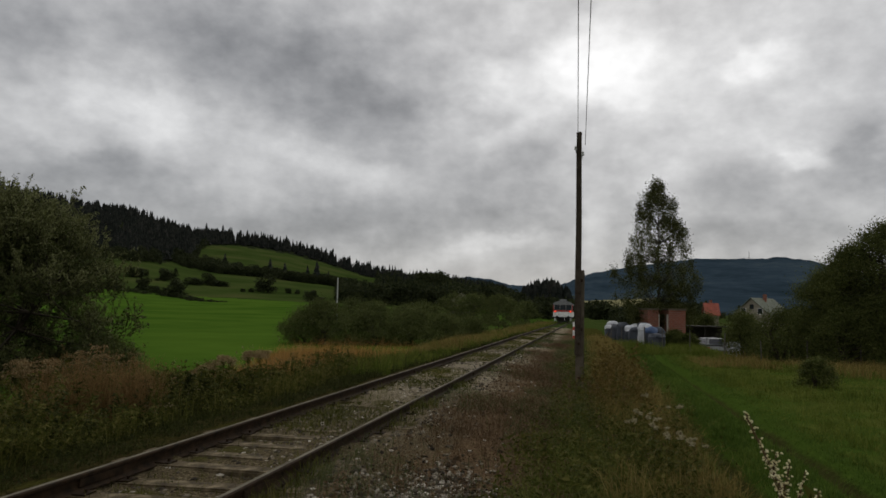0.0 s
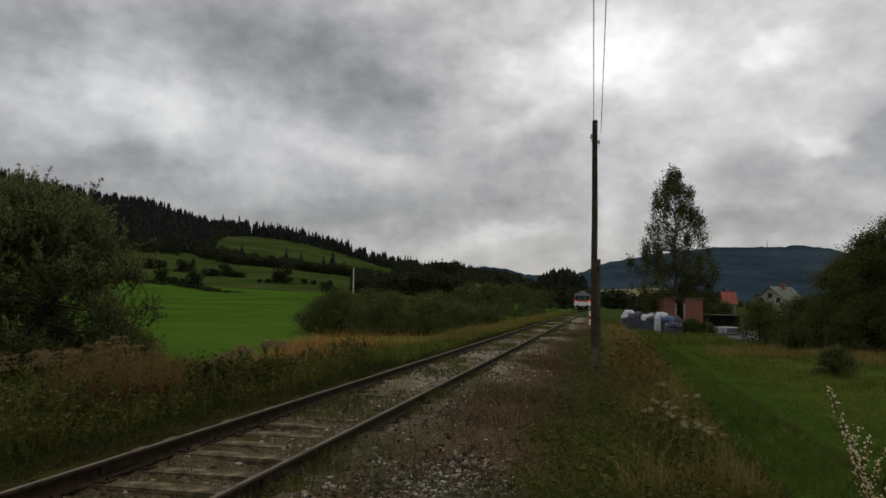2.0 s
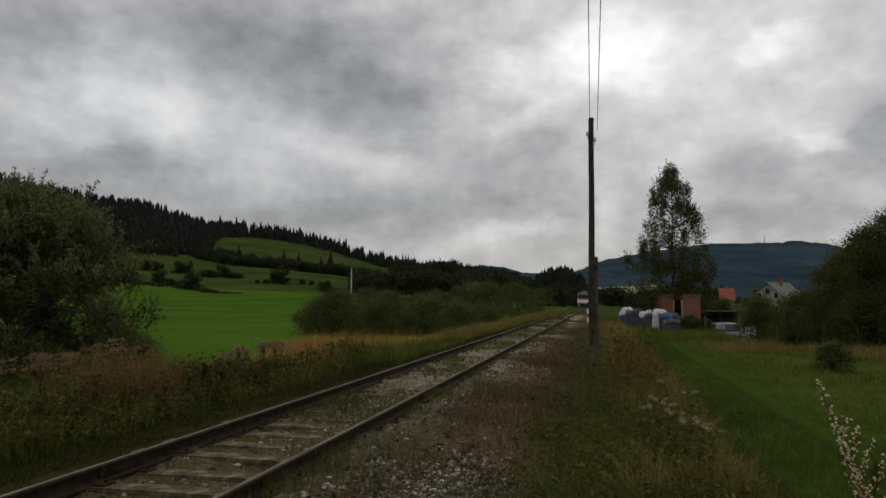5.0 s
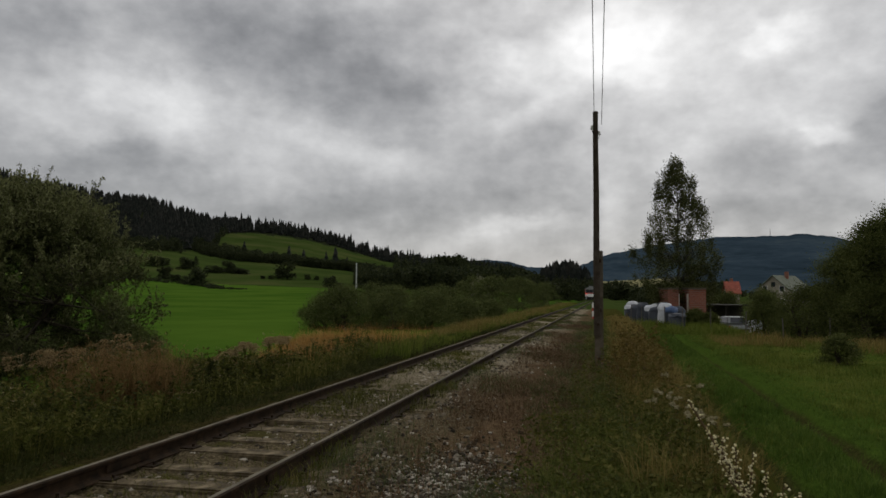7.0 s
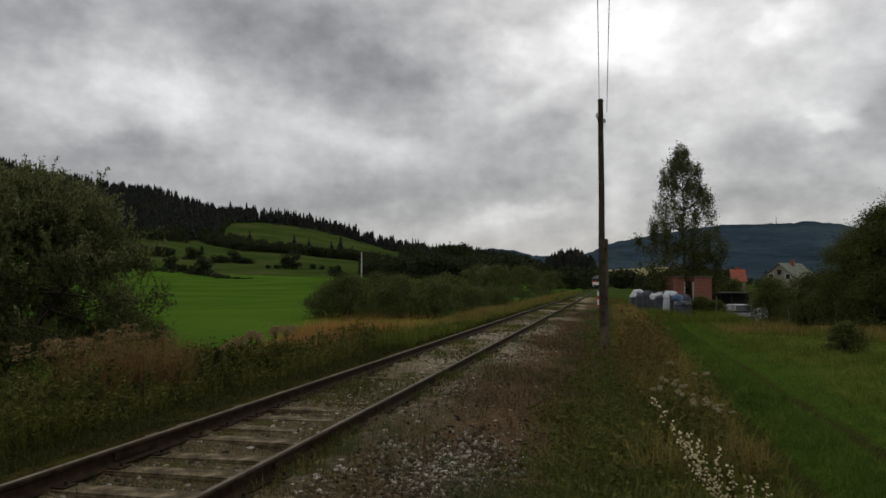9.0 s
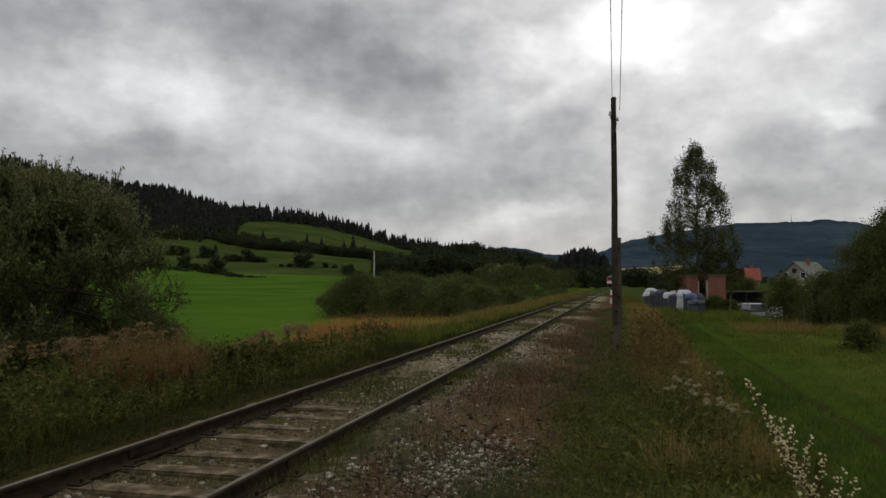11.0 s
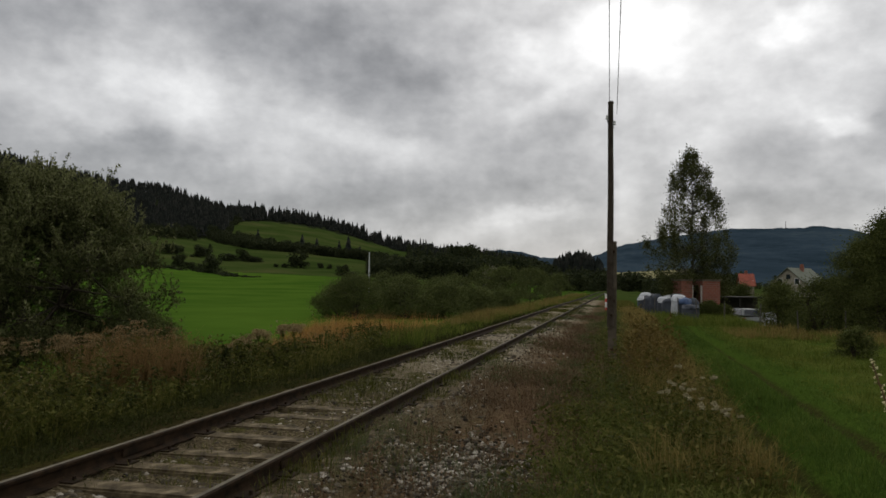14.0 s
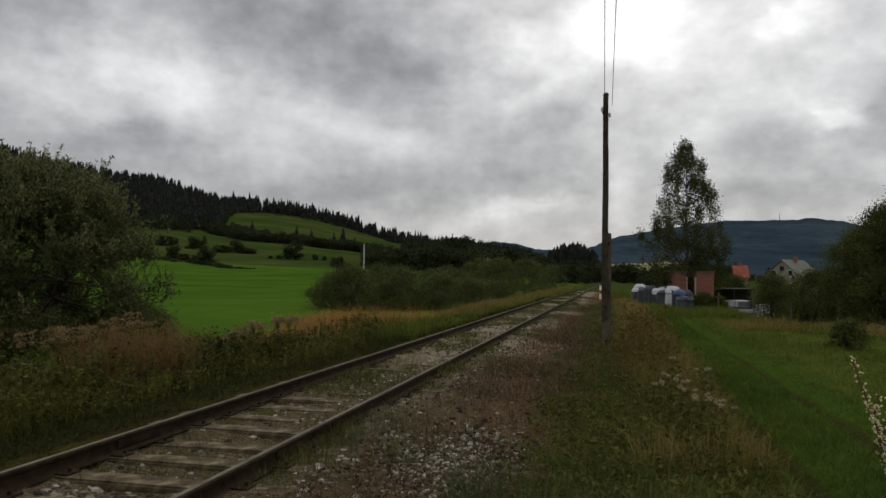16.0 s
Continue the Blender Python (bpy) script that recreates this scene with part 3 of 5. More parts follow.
def make_willow(at, height, width, seed, clumps, label, first=0.2, shoot=0.62):
    """Spreading limbs, rounded masses of narrow leaves, and upright shoots standing out of each mass."""
    r = np.random.default_rng(seed)
    x, y = at
    tree = thing("willow_bush", label, "shrub", pose(x, y, float(land(x, y)) - 0.06))
    wood, crown, young = Geo(), Geo(), Geo()
    limbs = []
    for k in range(9):
        a = k * 0.7 + r.uniform(-0.3, 0.3)
        out = np.array([math.cos(a), math.sin(a), 0]) * width * r.uniform(0.35, 0.8)
        t = np.linspace(0, 1, 8)[:, None]
        pts = out * t ** 1.2 + np.array([0, 0, height * r.uniform(0.5, 0.85)]) * t ** 0.85 + r.normal(0, 0.05, (8, 3)) * t
        wood.tube(pts, 0.075 * (1 - 0.85 * t[:, 0]) + 0.006, 7)
        limbs.append(pts)
    joints = np.vstack(limbs)
    for _ in range(clumps):
        h = first + (1 - first) * r.uniform(0, 1) ** 0.9
        a = r.uniform(0, 6.28)
        rad = env_willow(h) * width * math.sqrt(r.uniform(0.15, 1.0))
        c = np.array([math.cos(a) * rad, math.sin(a) * rad, h * height * 0.93])
        j = joints[np.argmin(np.linalg.norm(joints - c + [0, 0, 0.5], axis=1))]
        wood.tube([j, (j + c) / 2 + [0, 0, -0.05], c], [0.022, 0.014, 0.006], 4, cap=False)
        size = r.uniform(0.20, 0.34) * width / 2.8
        m = 230
        off = r.normal(0, 1, (m, 3))
        off *= (size * r.uniform(0.3, 1.0, m) ** 0.6 / np.linalg.norm(off, axis=1))[:, None]
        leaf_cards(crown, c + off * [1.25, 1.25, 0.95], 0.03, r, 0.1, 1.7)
        for _ in range(13 if h > 0.4 else 5):
            o = np.array([c[0], c[1], 0]) / (math.hypot(c[0], c[1]) + 0.3)
            d = o * r.uniform(0.0, 0.55) + r.normal(0, 0.25, 3) + [0, 0, r.uniform(0.5, 1.0)]
            d *= shoot * r.uniform(0.5, 1.15) / np.linalg.norm(d)
            p0 = c + r.normal(0, size * 0.45, 3)
            wood.tube([p0, p0 + d], [0.005, 0.002], 3, cap=False)
            t = np.linspace(0.25, 1.02, 24)[:, None]
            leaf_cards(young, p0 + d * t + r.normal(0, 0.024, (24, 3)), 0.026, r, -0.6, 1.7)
    for _ in range(16):
        a, h = r.uniform(0, 6.28), r.uniform(0.8, 0.93)
        p0 = np.array([math.cos(a), math.sin(a), 0]) * env_willow(h) * width * r.uniform(0.2, 0.95) + [0, 0, h * height]
        d = np.array([r.normal(0, 0.1), r.normal(0, 0.1), 1.0]) * r.uniform(0.3, 0.62)
        wood.tube([p0 - d * 0.5, p0, p0 + d], [0.009, 0.006, 0.003], 4, cap=False)
        t = r.uniform(-0.3, 1.05, 46)[:, None]
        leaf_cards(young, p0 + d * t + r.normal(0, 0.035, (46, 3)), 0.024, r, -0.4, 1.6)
    part("trunk", wood, BARK, tree, smooth=True)
    # crown leaves carry the inner shade, shoot leaves the lit outer tone
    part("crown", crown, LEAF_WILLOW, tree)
    part("young_growth", young, LEAF_SHOOT, tree, "paler grey-green young shoots with lit crown edges painted into their colour")
    return tree


make_willow((-11.9, 12.2), 4.75, 2.98, 12, 270, "large grey-green willow bush with upright shoots", 0.24)
for i, (x, y, h, w) in enumerate(((-11.2, 15.8, 1.75, 1.1), (-10.2, 13.3, 1.5, 0.9), (-12.6, 17.6, 1.5, 1.2))):
    woody("willow_shrub", "low willow shrub at the edge of the meadow", "shrub", (x, y), h, w, env_shrub, LEAF_HEDGE, BARK, 13 + 40 * i,
          clusters=80, leaves=120, leaf=0.026, clump=0.17, trunk=0.03, first=0.05, stems=5, long=1.5, spikes=30, group="low willow shrubs")
HEDGE = [(-15.0, 60, 2.6, 2.2), (-17.0, 46.5, 2.8, 2.3), (-14.2, 49, 2.75, 2.2), (-12.0, 51, 2.4, 2.0), (-10.6, 55, 2.1, 1.9), (-9.4, 60, 1.9, 1.8), (-19, 48.5, 2.2, 1.9),
         (-16.5, 52, 3.1, 2.2), (-12.5, 84, 4.3, 3.0), (-15.5, 90, 4.5, 3.2), (-11.5, 100, 4.5, 3.2), (-18, 80, 3.2, 2.8), (-12.5, 118, 4.6, 3.4), (-11, 138, 4.4, 3.2), (-15, 70, 2.8, 2.4), (-22, 75, 3.0, 2.6)]
for i, (x, y, h, w) in enumerate(HEDGE):
    woody("hedge_shrub", "dense olive-green shrub in the trackside hedge", "shrub", (x, y), h, w, env_shrub, LEAF_HEDGE, BARK, 30 + i,
          clusters=100, leaves=150 if y < 65 else 110, leaf=0.055 if y < 65 else 0.085, clump=0.30, trunk=0.05, first=0.03, stems=4, group="trackside hedge", spikes=16)
RIGHT = [(14.9, 40.5, 7.2, 2.6), (12.5, 42.6, 5.0, 1.9), (17.5, 44, 7.4, 3.0), (11.0, 45.5, 3.2, 1.9), (10.0, 50.5, 3.1, 1.15), (11.2, 57, 3.3, 1.25), (13.5, 52, 3.2, 2.4), (20, 38, 7.0, 3.2), (16.2, 36.5, 3.6, 2.2),
         (13.4, 41.4, 6.2, 1.9), (12.6, 39.6, 2.8, 1.7), (6.0, 53.4, 1.05, 0.85), (7.0, 53.6, 0.8, 0.6), (10.4, 67.5, 3.1, 1.1), (9.3, 68.2, 2.7, 0.9)]
for i, (x, y, h, w) in enumerate(RIGHT):
    woody("garden_tree" if h > 4 else "garden_shrub", "dark leafy tree by the garden fence" if h > 4 else "dark leafy shrub by the garden fence", "tree" if h > 4 else "shrub",
          (x, y), h, w, env_round if h > 4 else env_shrub, LEAF_DARK, BARK, 60 + i, clusters=230 if h > 4 else 100, leaves=190 if h > 4 else 150, leaf=0.05, clump=0.33 if h > 2 else 0.16,
          trunk=0.09, first=0.05, stems=3, group="garden trees", spikes=8)
woody("field_bush", "small dark round bush in the meadow", "shrub", (7.05, 25.0), 0.92, 0.58, env_shrub, LEAF_DARK, BARK, 86, clusters=70, leaves=60, leaf=0.036,
      clump=0.12, trunk=0.012, first=0.05, stems=5, spikes=22)
for i, (x, y, h, w) in enumerate(((-11.6, 10.9, 2.0, 1.1), (-10.9, 12.0, 1.75, 0.9), (-12.8, 11.6, 2.2, 1.0), (-10.6, 13.6, 1.5, 0.8))):
    woody("sallow_shrub", "silvery green sallow shrub with upright shoots", "shrub", (x, y), h, w, env_shrub, LEAF_SHOOT, BARK, 170 + i,
          clusters=60, leaves=120, leaf=0.024, clump=0.15, trunk=0.02, first=0.03, stems=7, long=1.6, spikes=70, group="sallow shrubs below the willow")


# ---------------------------------------------------------------- far woods
def conifer_proto(r):
    g = Geo()
    g.tube([(0, 0, 0), (0, 0, 0.3)], [0.012, 0.01], 4, cap=False)
    for k in range(6):
        z0 = 0.08 + k * 0.145
        rad = 0.20 * (1 - k / 6.6)
        w = np.arange(9) * 2 * math.pi / 9 + r.uniform(0, 6)
        ring = np.stack([np.cos(w), np.sin(w), np.zeros(9)], -1) * (rad * r.uniform(0.65, 1.2, 9))[:, None] + [0, 0, z0]
        ring[:, 2] += r.normal(0, 0.012, 9)
        g.add(np.vstack([ring, [0, 0, min(1.0, z0 + 0.27)]]), [[j, (j + 1) % 9, 9] for j in range(9)])
    return g


def clump_proto(r, leaves, leaf, mid=0.5, cone=False):
    """A rounded or pointed crown of bulging lobes, down almost to the ground."""
    g = Geo()
    g.tube([(0, 0, 0), (0, 0, 0.6)], [0.03, 0.015], 4, cap=False)
    lobes = r.normal(0, 1, (14, 3))
    lobes /= np.linalg.norm(lobes, axis=1)[:, None]
    lobes = lobes * r.uniform(0.18, 0.30, (14, 1)) + [0, 0, mid]
    size = r.uniform(0.13, 0.22, 14)
    k = r.integers(0, 14, leaves)
    out = r.normal(0, 1, (leaves, 3))
    out /= np.linalg.norm(out, axis=1)[:, None]
    c = lobes[k] + out * (size[k] * r.uniform(0.45, 1.05, leaves))[:, None]
    c[: leaves // 4] *= [1.1, 1.1, 0.4]
    if cone:
        c[:, :2] *= np.clip(1.25 - c[:, 2:3] * 1.1, 0.15, 1.2)
    c[:, 2] = np.maximum(c[:, 2], 0.03)
    leaf_cards(g, c, leaf, r)
    return g


def scatter(protos, spots, r, name, mat, label, category):
    """Many copies joined in one mesh; spots are x, y, height, width factor."""
    g = Geo()
    for (x, y, h, w) in spots:
        p = protos[r.integers(len(protos))]
        a = r.uniform(0, 6.28)
        rot = np.array([[math.cos(a), -math.sin(a), 0], [math.sin(a), math.cos(a), 0], [0, 0, 1]])
        z = float(land(x, y)) - 0.3
        base = g.n
        for chunk, store in ((p.f3, g.f3), (p.f4, g.f4)):
            for f in chunk:
                store.append(f + base)
        v = np.vstack(p.v) @ rot.T * [h * w, h * w, h] + [x, y, z]
        g.v.append(v)
        g.n += len(v)
    return tagged(part(name, g, mat), label, category, kind="stuff")


def polar(az, r):
    return r * math.sin(radians(az)), r * math.cos(radians(az))


def far_woods():
    r = np.random.default_rng(21)
    con = [conifer_proto(r) for _ in range(8)]
    dec = [clump_proto(r, 330, 0.062) for _ in range(9)]
    bush = [clump_proto(r, 1200, 0.046, 0.42) for _ in range(6)]
    cone = [clump_proto(r, 800, 0.036, 0.5, True) for _ in range(2)]
    low = [clump_proto(r, 260, 0.06, 0.42) for _ in range(6)]
    spots = []
    for _ in range(2100):
        az = r.uniform(-52, -27.2)
        d = r.uniform(min(900, float(forest_edge(az)) + 15), 930)
        spots.append((*polar(az, d), r.uniform(9.5, 15) * (1 if r.uniform() < 0.93 else 1.15), r.uniform(0.95, 1.45)))
    for _ in range(520):
        az = r.uniform(-29, -14)
        spots.append((*polar(az, r.uniform(845, 955)), r.uniform(7, 17) * (1.0 if r.uniform() < 0.8 else 1.2), r.uniform(0.8, 1.25)))
    for _ in range(330):
        az = r.uniform(-16, -6)
        spots.append((*polar(az, r.uniform(620, 930)), r.uniform(8, 16), r.uniform(0.8, 1.2)))
    for _ in range(220):
        az = r.uniform(-4.9, -1.2)
        h = 17.5 * (1 - 0.30 * ((az + 2.9) / 2.0) ** 2) * r.uniform(0.55, 1.06)
        spots.append((*polar(az, r.uniform(318, 365)), h, r.uniform(1.1, 1.8)))
    scatter(con, spots, r, "spruce_forest", NEEDLE, "dark spruce forest along the hill ridge", "forest")
    for az, d, h in ((-24.2, 545, 13), (-23.1, 545, 11), (-20.7, 530, 16), (-21.4, 530, 12), (-27.5, 600, 11), (-19.8, 540, 10)):
        tagged(scatter(con, [(*polar(az, d), h, 1.45)], r, "spruce_tree", NEEDLE, "dark spruce standing among the hedgerow trees", "tree"), group="hedgerow spruces")
    spots = []
    for _ in range(330):  # hedgerow under the upper field
        az = r.uniform(-30.5, -18.2)
        d = float(np.interp(az, [-30, -27.7, -24.9, -22, -18.7], [560, 512, 498, 490, 520]))
        deep = float(np.interp(az, [-30, -27.5, -25, -18], [90, 90, 45, 35]))
        spots.append((*polar(az, d + deep * r.uniform() ** 1.6), r.uniform(4.5, 9), r.uniform(0.9, 1.5)))
    for _ in range(420):  # wood in the valley
        az = r.uniform(-18.9, -5)
        spots.append((*polar(az, r.uniform(280, 480)), r.uniform(6, 11) * (1.1 if az > -15 else 1.0), r.uniform(0.9, 1.4)))
    for _ in range(150):  # wooded shoulder behind it
        az = r.uniform(-16, -6.5)
        spots.append((*polar(az, r.uniform(560, 880)), r.uniform(9, 15), r.uniform(0.9, 1.3)))
    for _ in range(16):  # tall trees on the shoulder
        spots.append((*polar(r.uniform(-12.9, -10.8), r.uniform(590, 640)), r.uniform(15, 22), r.uniform(0.6, 0.9)))
    for _ in range(300):  # foot of the forest
        az = r.uniform(-52, -28.8)
        spots.append((*polar(az, float(forest_edge(az)) + r.uniform(-25, 40)), r.uniform(5, 10), r.uniform(0.9, 1.5)))
    for _ in range(220):  # beyond the end of the line
        az = r.uniform(-6, 9)
        spots.append((*polar(az, r.uniform(230, 420)), r.uniform(4, 8), r.uniform(0.9, 1.6)))
    for _ in range(70):  # before the spruces
        spots.append((*polar(r.uniform(-6.0, -0.4), r.uniform(295, 325)), r.uniform(5, 11), r.uniform(0.9, 1.3)))
    for _ in range(120):
        az = r.uniform(2, 40)
        spots.append((*polar(az, r.uniform(150, 330)), r.uniform(3, 6), r.uniform(0.9, 1.5)))
    scatter(dec, spots, r, "valley_wood", LEAF_WOOD, "dark broadleaf wood on the valley floor", "forest")
    # low hedgerow along the edge of the lowest terrace
    spots = []
    for _ in range(90):
        az = r.uniform(-38, -28.8)
        d = float(np.interp(az, [-38, -34.3, -30.9, -28.8], [330, 312, 280, 240]))
        spots.append((*polar(az, d + r.normal(0, 3)), r.uniform(1.0, 2.4), r.uniform(1.2, 2.2)))
    for _ in range(14):
        spots.append((*polar(r.uniform(-28.6, -27.2), 243 + r.normal(0, 2)), r.uniform(0.8, 1.5), r.uniform(1.4, 2.4)))
    for _ in range(26):
        spots.append((*polar(r.uniform(-33.5, -27.2), 400 + r.normal(0, 6)), r.uniform(1.2, 2.4), r.uniform(1.2, 2.2)))
    scatter(low, spots, r, "terrace_hedgerows", LEAF_WOOD, "low dark hedgerows between the pasture terraces", "hedge")
    # single bushes on the terraces: azimuth, distance, height, width
    lone = [(-33.8, 395, 5.8, 8.8), (-33.2, 405, 4.6, 6.0), (-31.8, 395, 6.7, 7.3), (-31.3, 405, 5.4, 6.4), (-29.6, 388, 4.4, 8.3), (-28.7, 391, 6.8, 6.2), (-27.7, 386, 3.2, 8.3), (-28.2, 388, 4.0, 5.0),
            (-33.0, 322, 5.9, 6.0), (-32.3, 310, 3.4, 5.0), (-30.9, 281, 7.2, 7.3), (-31.5, 290, 3.6, 4.4), (-24.3, 352, 8.6, 9.4), (-25.5, 352, 2.4, 2.6), (-26.1, 352, 2.1, 2.2), (-22.8, 360, 3.0, 3.3),
            (-22.1, 360, 2.6, 2.4), (-21.1, 281, 5.3, 5.2), (-20.5, 281, 3.0, 4.2), (-35.4, 400, 6.0, 8.0), (-36.5, 390, 7.0, 8.0), (-35.0, 318, 5.0, 6.0)]
    for az, d, h, w in lone:
        tagged(scatter(bush, [(*polar(az, d), h * 1.25, w / (0.82 * h))], r, "pasture_bush", LEAF_WOOD, "dark round bush on the pasture slope", "shrub"), group="bushes on the pasture")
    tagged(scatter(cone, [(*polar(-30.9, 436), 6.0, 0.9)], r, "pasture_bush", LEAF_WOOD, "dark pointed bush on the pasture slope", "shrub"), group="bushes on the pasture")



far_woods()


# ---------------------------------------------------------------- grass and weeds
def blades(name, mat, label, n, area, height, width, seed, lean=0.35, keep=None, depth_bias=2.0, category="grass", heads=None, grow=0.035):
    """Bent blades of two joints over an area (x0, x1, y0, y1), denser toward its low-y end."""
    r = np.random.default_rng(seed)
    x0, x1, y0, y1 = area
    k = max(1, n // 14)
    ty = y0 + (y1 - y0) * r.uniform(0, 1, k) ** depth_bias
    tx = r.uniform(x0, x1, k)
    th = r.uniform(0.5, 1.35, k)
    which = r.integers(0, k, n)
    spread = 0.055 * (1 + ty[which] * 0.03)
    ox, oy = r.normal(0, 1, n) * spread, r.normal(0, 1, n) * spread
    x, y = tx[which] + ox, ty[which] + oy
    tuft = np.sin(x * 3.1 + np.sin(y * 1.7) * 2) * np.sin(y * 2.3 + x) + r.normal(0, 0.5, n)
    ok = tuft > -0.9
    if keep is not None:
        ok &= keep(x, y, r)
    x, y, ox, oy, th = x[ok], y[ok], ox[ok], oy[ok], th[which][ok]
    m = len(x)
    z = land(x, y) - 0.02
    far = np.hypot(x, y)
    h = height * th * r.uniform(0.5, 1.1, m) * (0.8 + 0.4 * (np.sin(x * 0.9 + y * 0.37) * 0.5 + 0.5))
    w = width * r.uniform(0.7, 1.4, m) * (1 + far * grow)
    a = r.uniform(0, 6.283, m)
    side = np.stack([np.cos(a), np.sin(a), np.zeros(m)], -1)
    b = np.arctan2(oy, ox) + r.normal(0, 0.7, m)
    tilt = np.stack([np.cos(b), np.sin(b), np.zeros(m)], -1) * (np.abs(r.normal(0, lean, m)) * h)[:, None]
    base = np.stack([x, y, z], -1)
    up = np.stack([np.zeros(m), np.zeros(m), h], -1)
    mid = base + up * 0.55 + tilt * 0.3
    tip = base + up * r.uniform(0.85, 1.0, m)[:, None] + tilt
    s = side * w[:, None]
    v = np.stack([base - s, base + s, mid + s * 0.8, mid - s * 0.8, tip], 1).reshape(-1, 3)
    o = np.arange(m)[:, None] * 5
    g = Geo()
    g.add(v, o + np.array([[0, 1, 2, 3]]))
    g.f3.append(o + np.array([[3, 2, 4]]))
    ob = tagged(part(name, g, mat), label, category, kind="stuff")
    if heads:
        share, size, hmat, hname, hlabel = heads
        pick = r.uniform(0, 1, m) < share
        k = 5
        c = np.repeat(tip[pick], k, 0) + r.normal(0, size * 0.8, (pick.sum() * k, 3)) * [0.7, 0.7, 1.3]
        hg = Geo()
        leaf_cards(hg, c, size, r, 0.0, 1.0)
        tagged(part(hname, hg, hmat), hlabel, category, kind="stuff")
    return ob


def patchy(freq, cut):
    return lambda x, y, r: (np.sin(x * freq + 1.3 * np.sin(y * freq * 0.6)) + np.sin(y * freq * 0.8 + x * 0.5) + r.normal(0, 0.5, len(x))) > cut


def off_ruts(x, y, r):
    d = np.minimum(np.abs(x - 1.95 - 0.008 * y), np.abs(x - 3.3 - 0.008 * y))
    return d > np.abs(r.normal(0.19, 0.07, len(x)))


def weeds_edge(x, y, r):
    return x < -5.55 - 0.3 * np.sin(y * 0.8) + r.normal(0, 0.15, len(x))


def weed_plants(name, mat, label, n, area, height, leaf, seed, keep=None, bias=1.6, per=22, spread=0.07, head=None):
    """Leafy stalks, each a thin stem with leaves along it and, some of them, a seed head."""
    r = np.random.default_rng(seed)
    x0, x1, y0, y1 = area
    y = y0 + (y1 - y0) * r.uniform(0, 1, n) ** bias
    x = r.uniform(x0, x1, n)
    ok = (np.sin(x * 2.3 + np.sin(y * 1.1) * 2) * np.sin(y * 1.9 + x) + r.normal(0, 0.5, n)) > -0.8
    if keep is not None:
        ok &= keep(x, y, r)
    x, y = x[ok], y[ok]
    m = len(x)
    z = land(x, y) - 0.02
    h = height * r.uniform(0.45, 1.2, m) * (0.3 + 0.7 * smooth01(-x, 5.2, 7.2) if x1 < -4 else 1.0) * (0.75 + 0.5 * (np.sin(x * 1.3 + y * 0.5) * 0.5 + 0.5))
    lean = r.normal(0, 0.16, (m, 2)) * h[:, None]
    far = np.hypot(x, y)
    base = np.stack([x, y, z], -1)
    tip = base + np.stack([lean[:, 0], lean[:, 1], h], -1)
    w = 0.0022 * (1 + far * 0.05)
    s = np.stack([w, 0 * w, 0 * w], -1)
    g = Geo().add(np.stack([base - s, base + s, tip], 1).reshape(-1, 3), np.arange(m * 3).reshape(-1, 3))
    u = r.uniform(0.08, 1.0, (m, per)) ** 0.8
    c = base[:, None] + (tip - base)[:, None] * u[..., None] + r.normal(0, 1, (m, per, 3)) * (spread * (1.25 - u))[..., None] * [1, 1, 0.6]
    for lo, hi, k in ((0, 14, 1.0), (14, 30, 1.5), (30, 400, 2.4)):
        q = c[(far >= lo) & (far < hi)].reshape(-1, 3)
        if len(q):
            leaf_cards(g, q, leaf * k, r, 0.3, 1.5)
    tagged(part(name, g, mat), label, "weeds", kind="stuff")
    if head:
        share, size, hmat, hname, hlabel = head
        t = tip[r.uniform(0, 1, m) < share]
        k = 16
        q = np.repeat(t, k, 0) + r.normal(0, 1, (len(t) * k, 3)) * [size * 2.2, size * 2.2, size * 1.1]
        hg = Geo()
        leaf_cards(hg, q, size * 0.6, r, 0.5, 1.0)
        tagged(part(hname, hg, hmat), hlabel, "weeds", kind="stuff")


weed_plants("tall_weeds", GRASS_WEED, "tall leafy green weeds beside the track", 3600, (-10.8, -5.6, 5.5, 20), 0.74, 0.024, 101, weeds_edge, 1.4, spread=0.085,
            head=(0.06, 0.026, SEED, "weed_seed_heads", "faded brown heads on the tall weeds"))
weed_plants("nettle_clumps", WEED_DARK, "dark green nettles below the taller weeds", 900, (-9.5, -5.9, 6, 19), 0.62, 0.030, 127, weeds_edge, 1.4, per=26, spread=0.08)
blades("feather_grass", GRASS_DRY, "tall feathery dry grass among the weeds", 6500, (-10.8, -6.9, 9, 22), 0.95, 0.0024, 126, 0.3, lambda x, y, r: np.sin(x * 1.3 + y * 0.7) + np.sin(y * 1.1) + r.normal(0, 0.3, len(x)) > 0.5, 1.2,
       heads=(0.25, 0.020, SEED, "feather_heads", "fluffy beige heads of the tall grass"))
blades("russet_patch", GRASS_BROWN, "russet dry grass patch in the weeds", 15000, (-8.2, -6.4, 9.0, 11.4), 0.98, 0.0028, 128, 0.28, lambda x, y, r: ((x + 7.3) / 0.75) ** 2 + ((y - 10.1) / 1.0) ** 2 < 1 + r.normal(0, 0.35, len(x)), 1.0,
       heads=(0.3, 0.015, GRASS_BROWN, "russet_heads", "soft russet heads of the dry grass"))
weed_plants("brown_weeds", GRASS_BROWN, "dry reddish weeds among the green ones", 900, (-10.8, -6.6, 8, 20), 0.85, 0.015, 121, lambda x, y, r: np.sin(x * 1.1 + y * 0.6) + r.normal(0, 0.3, len(x)) > 0.4, 1.2, per=16)
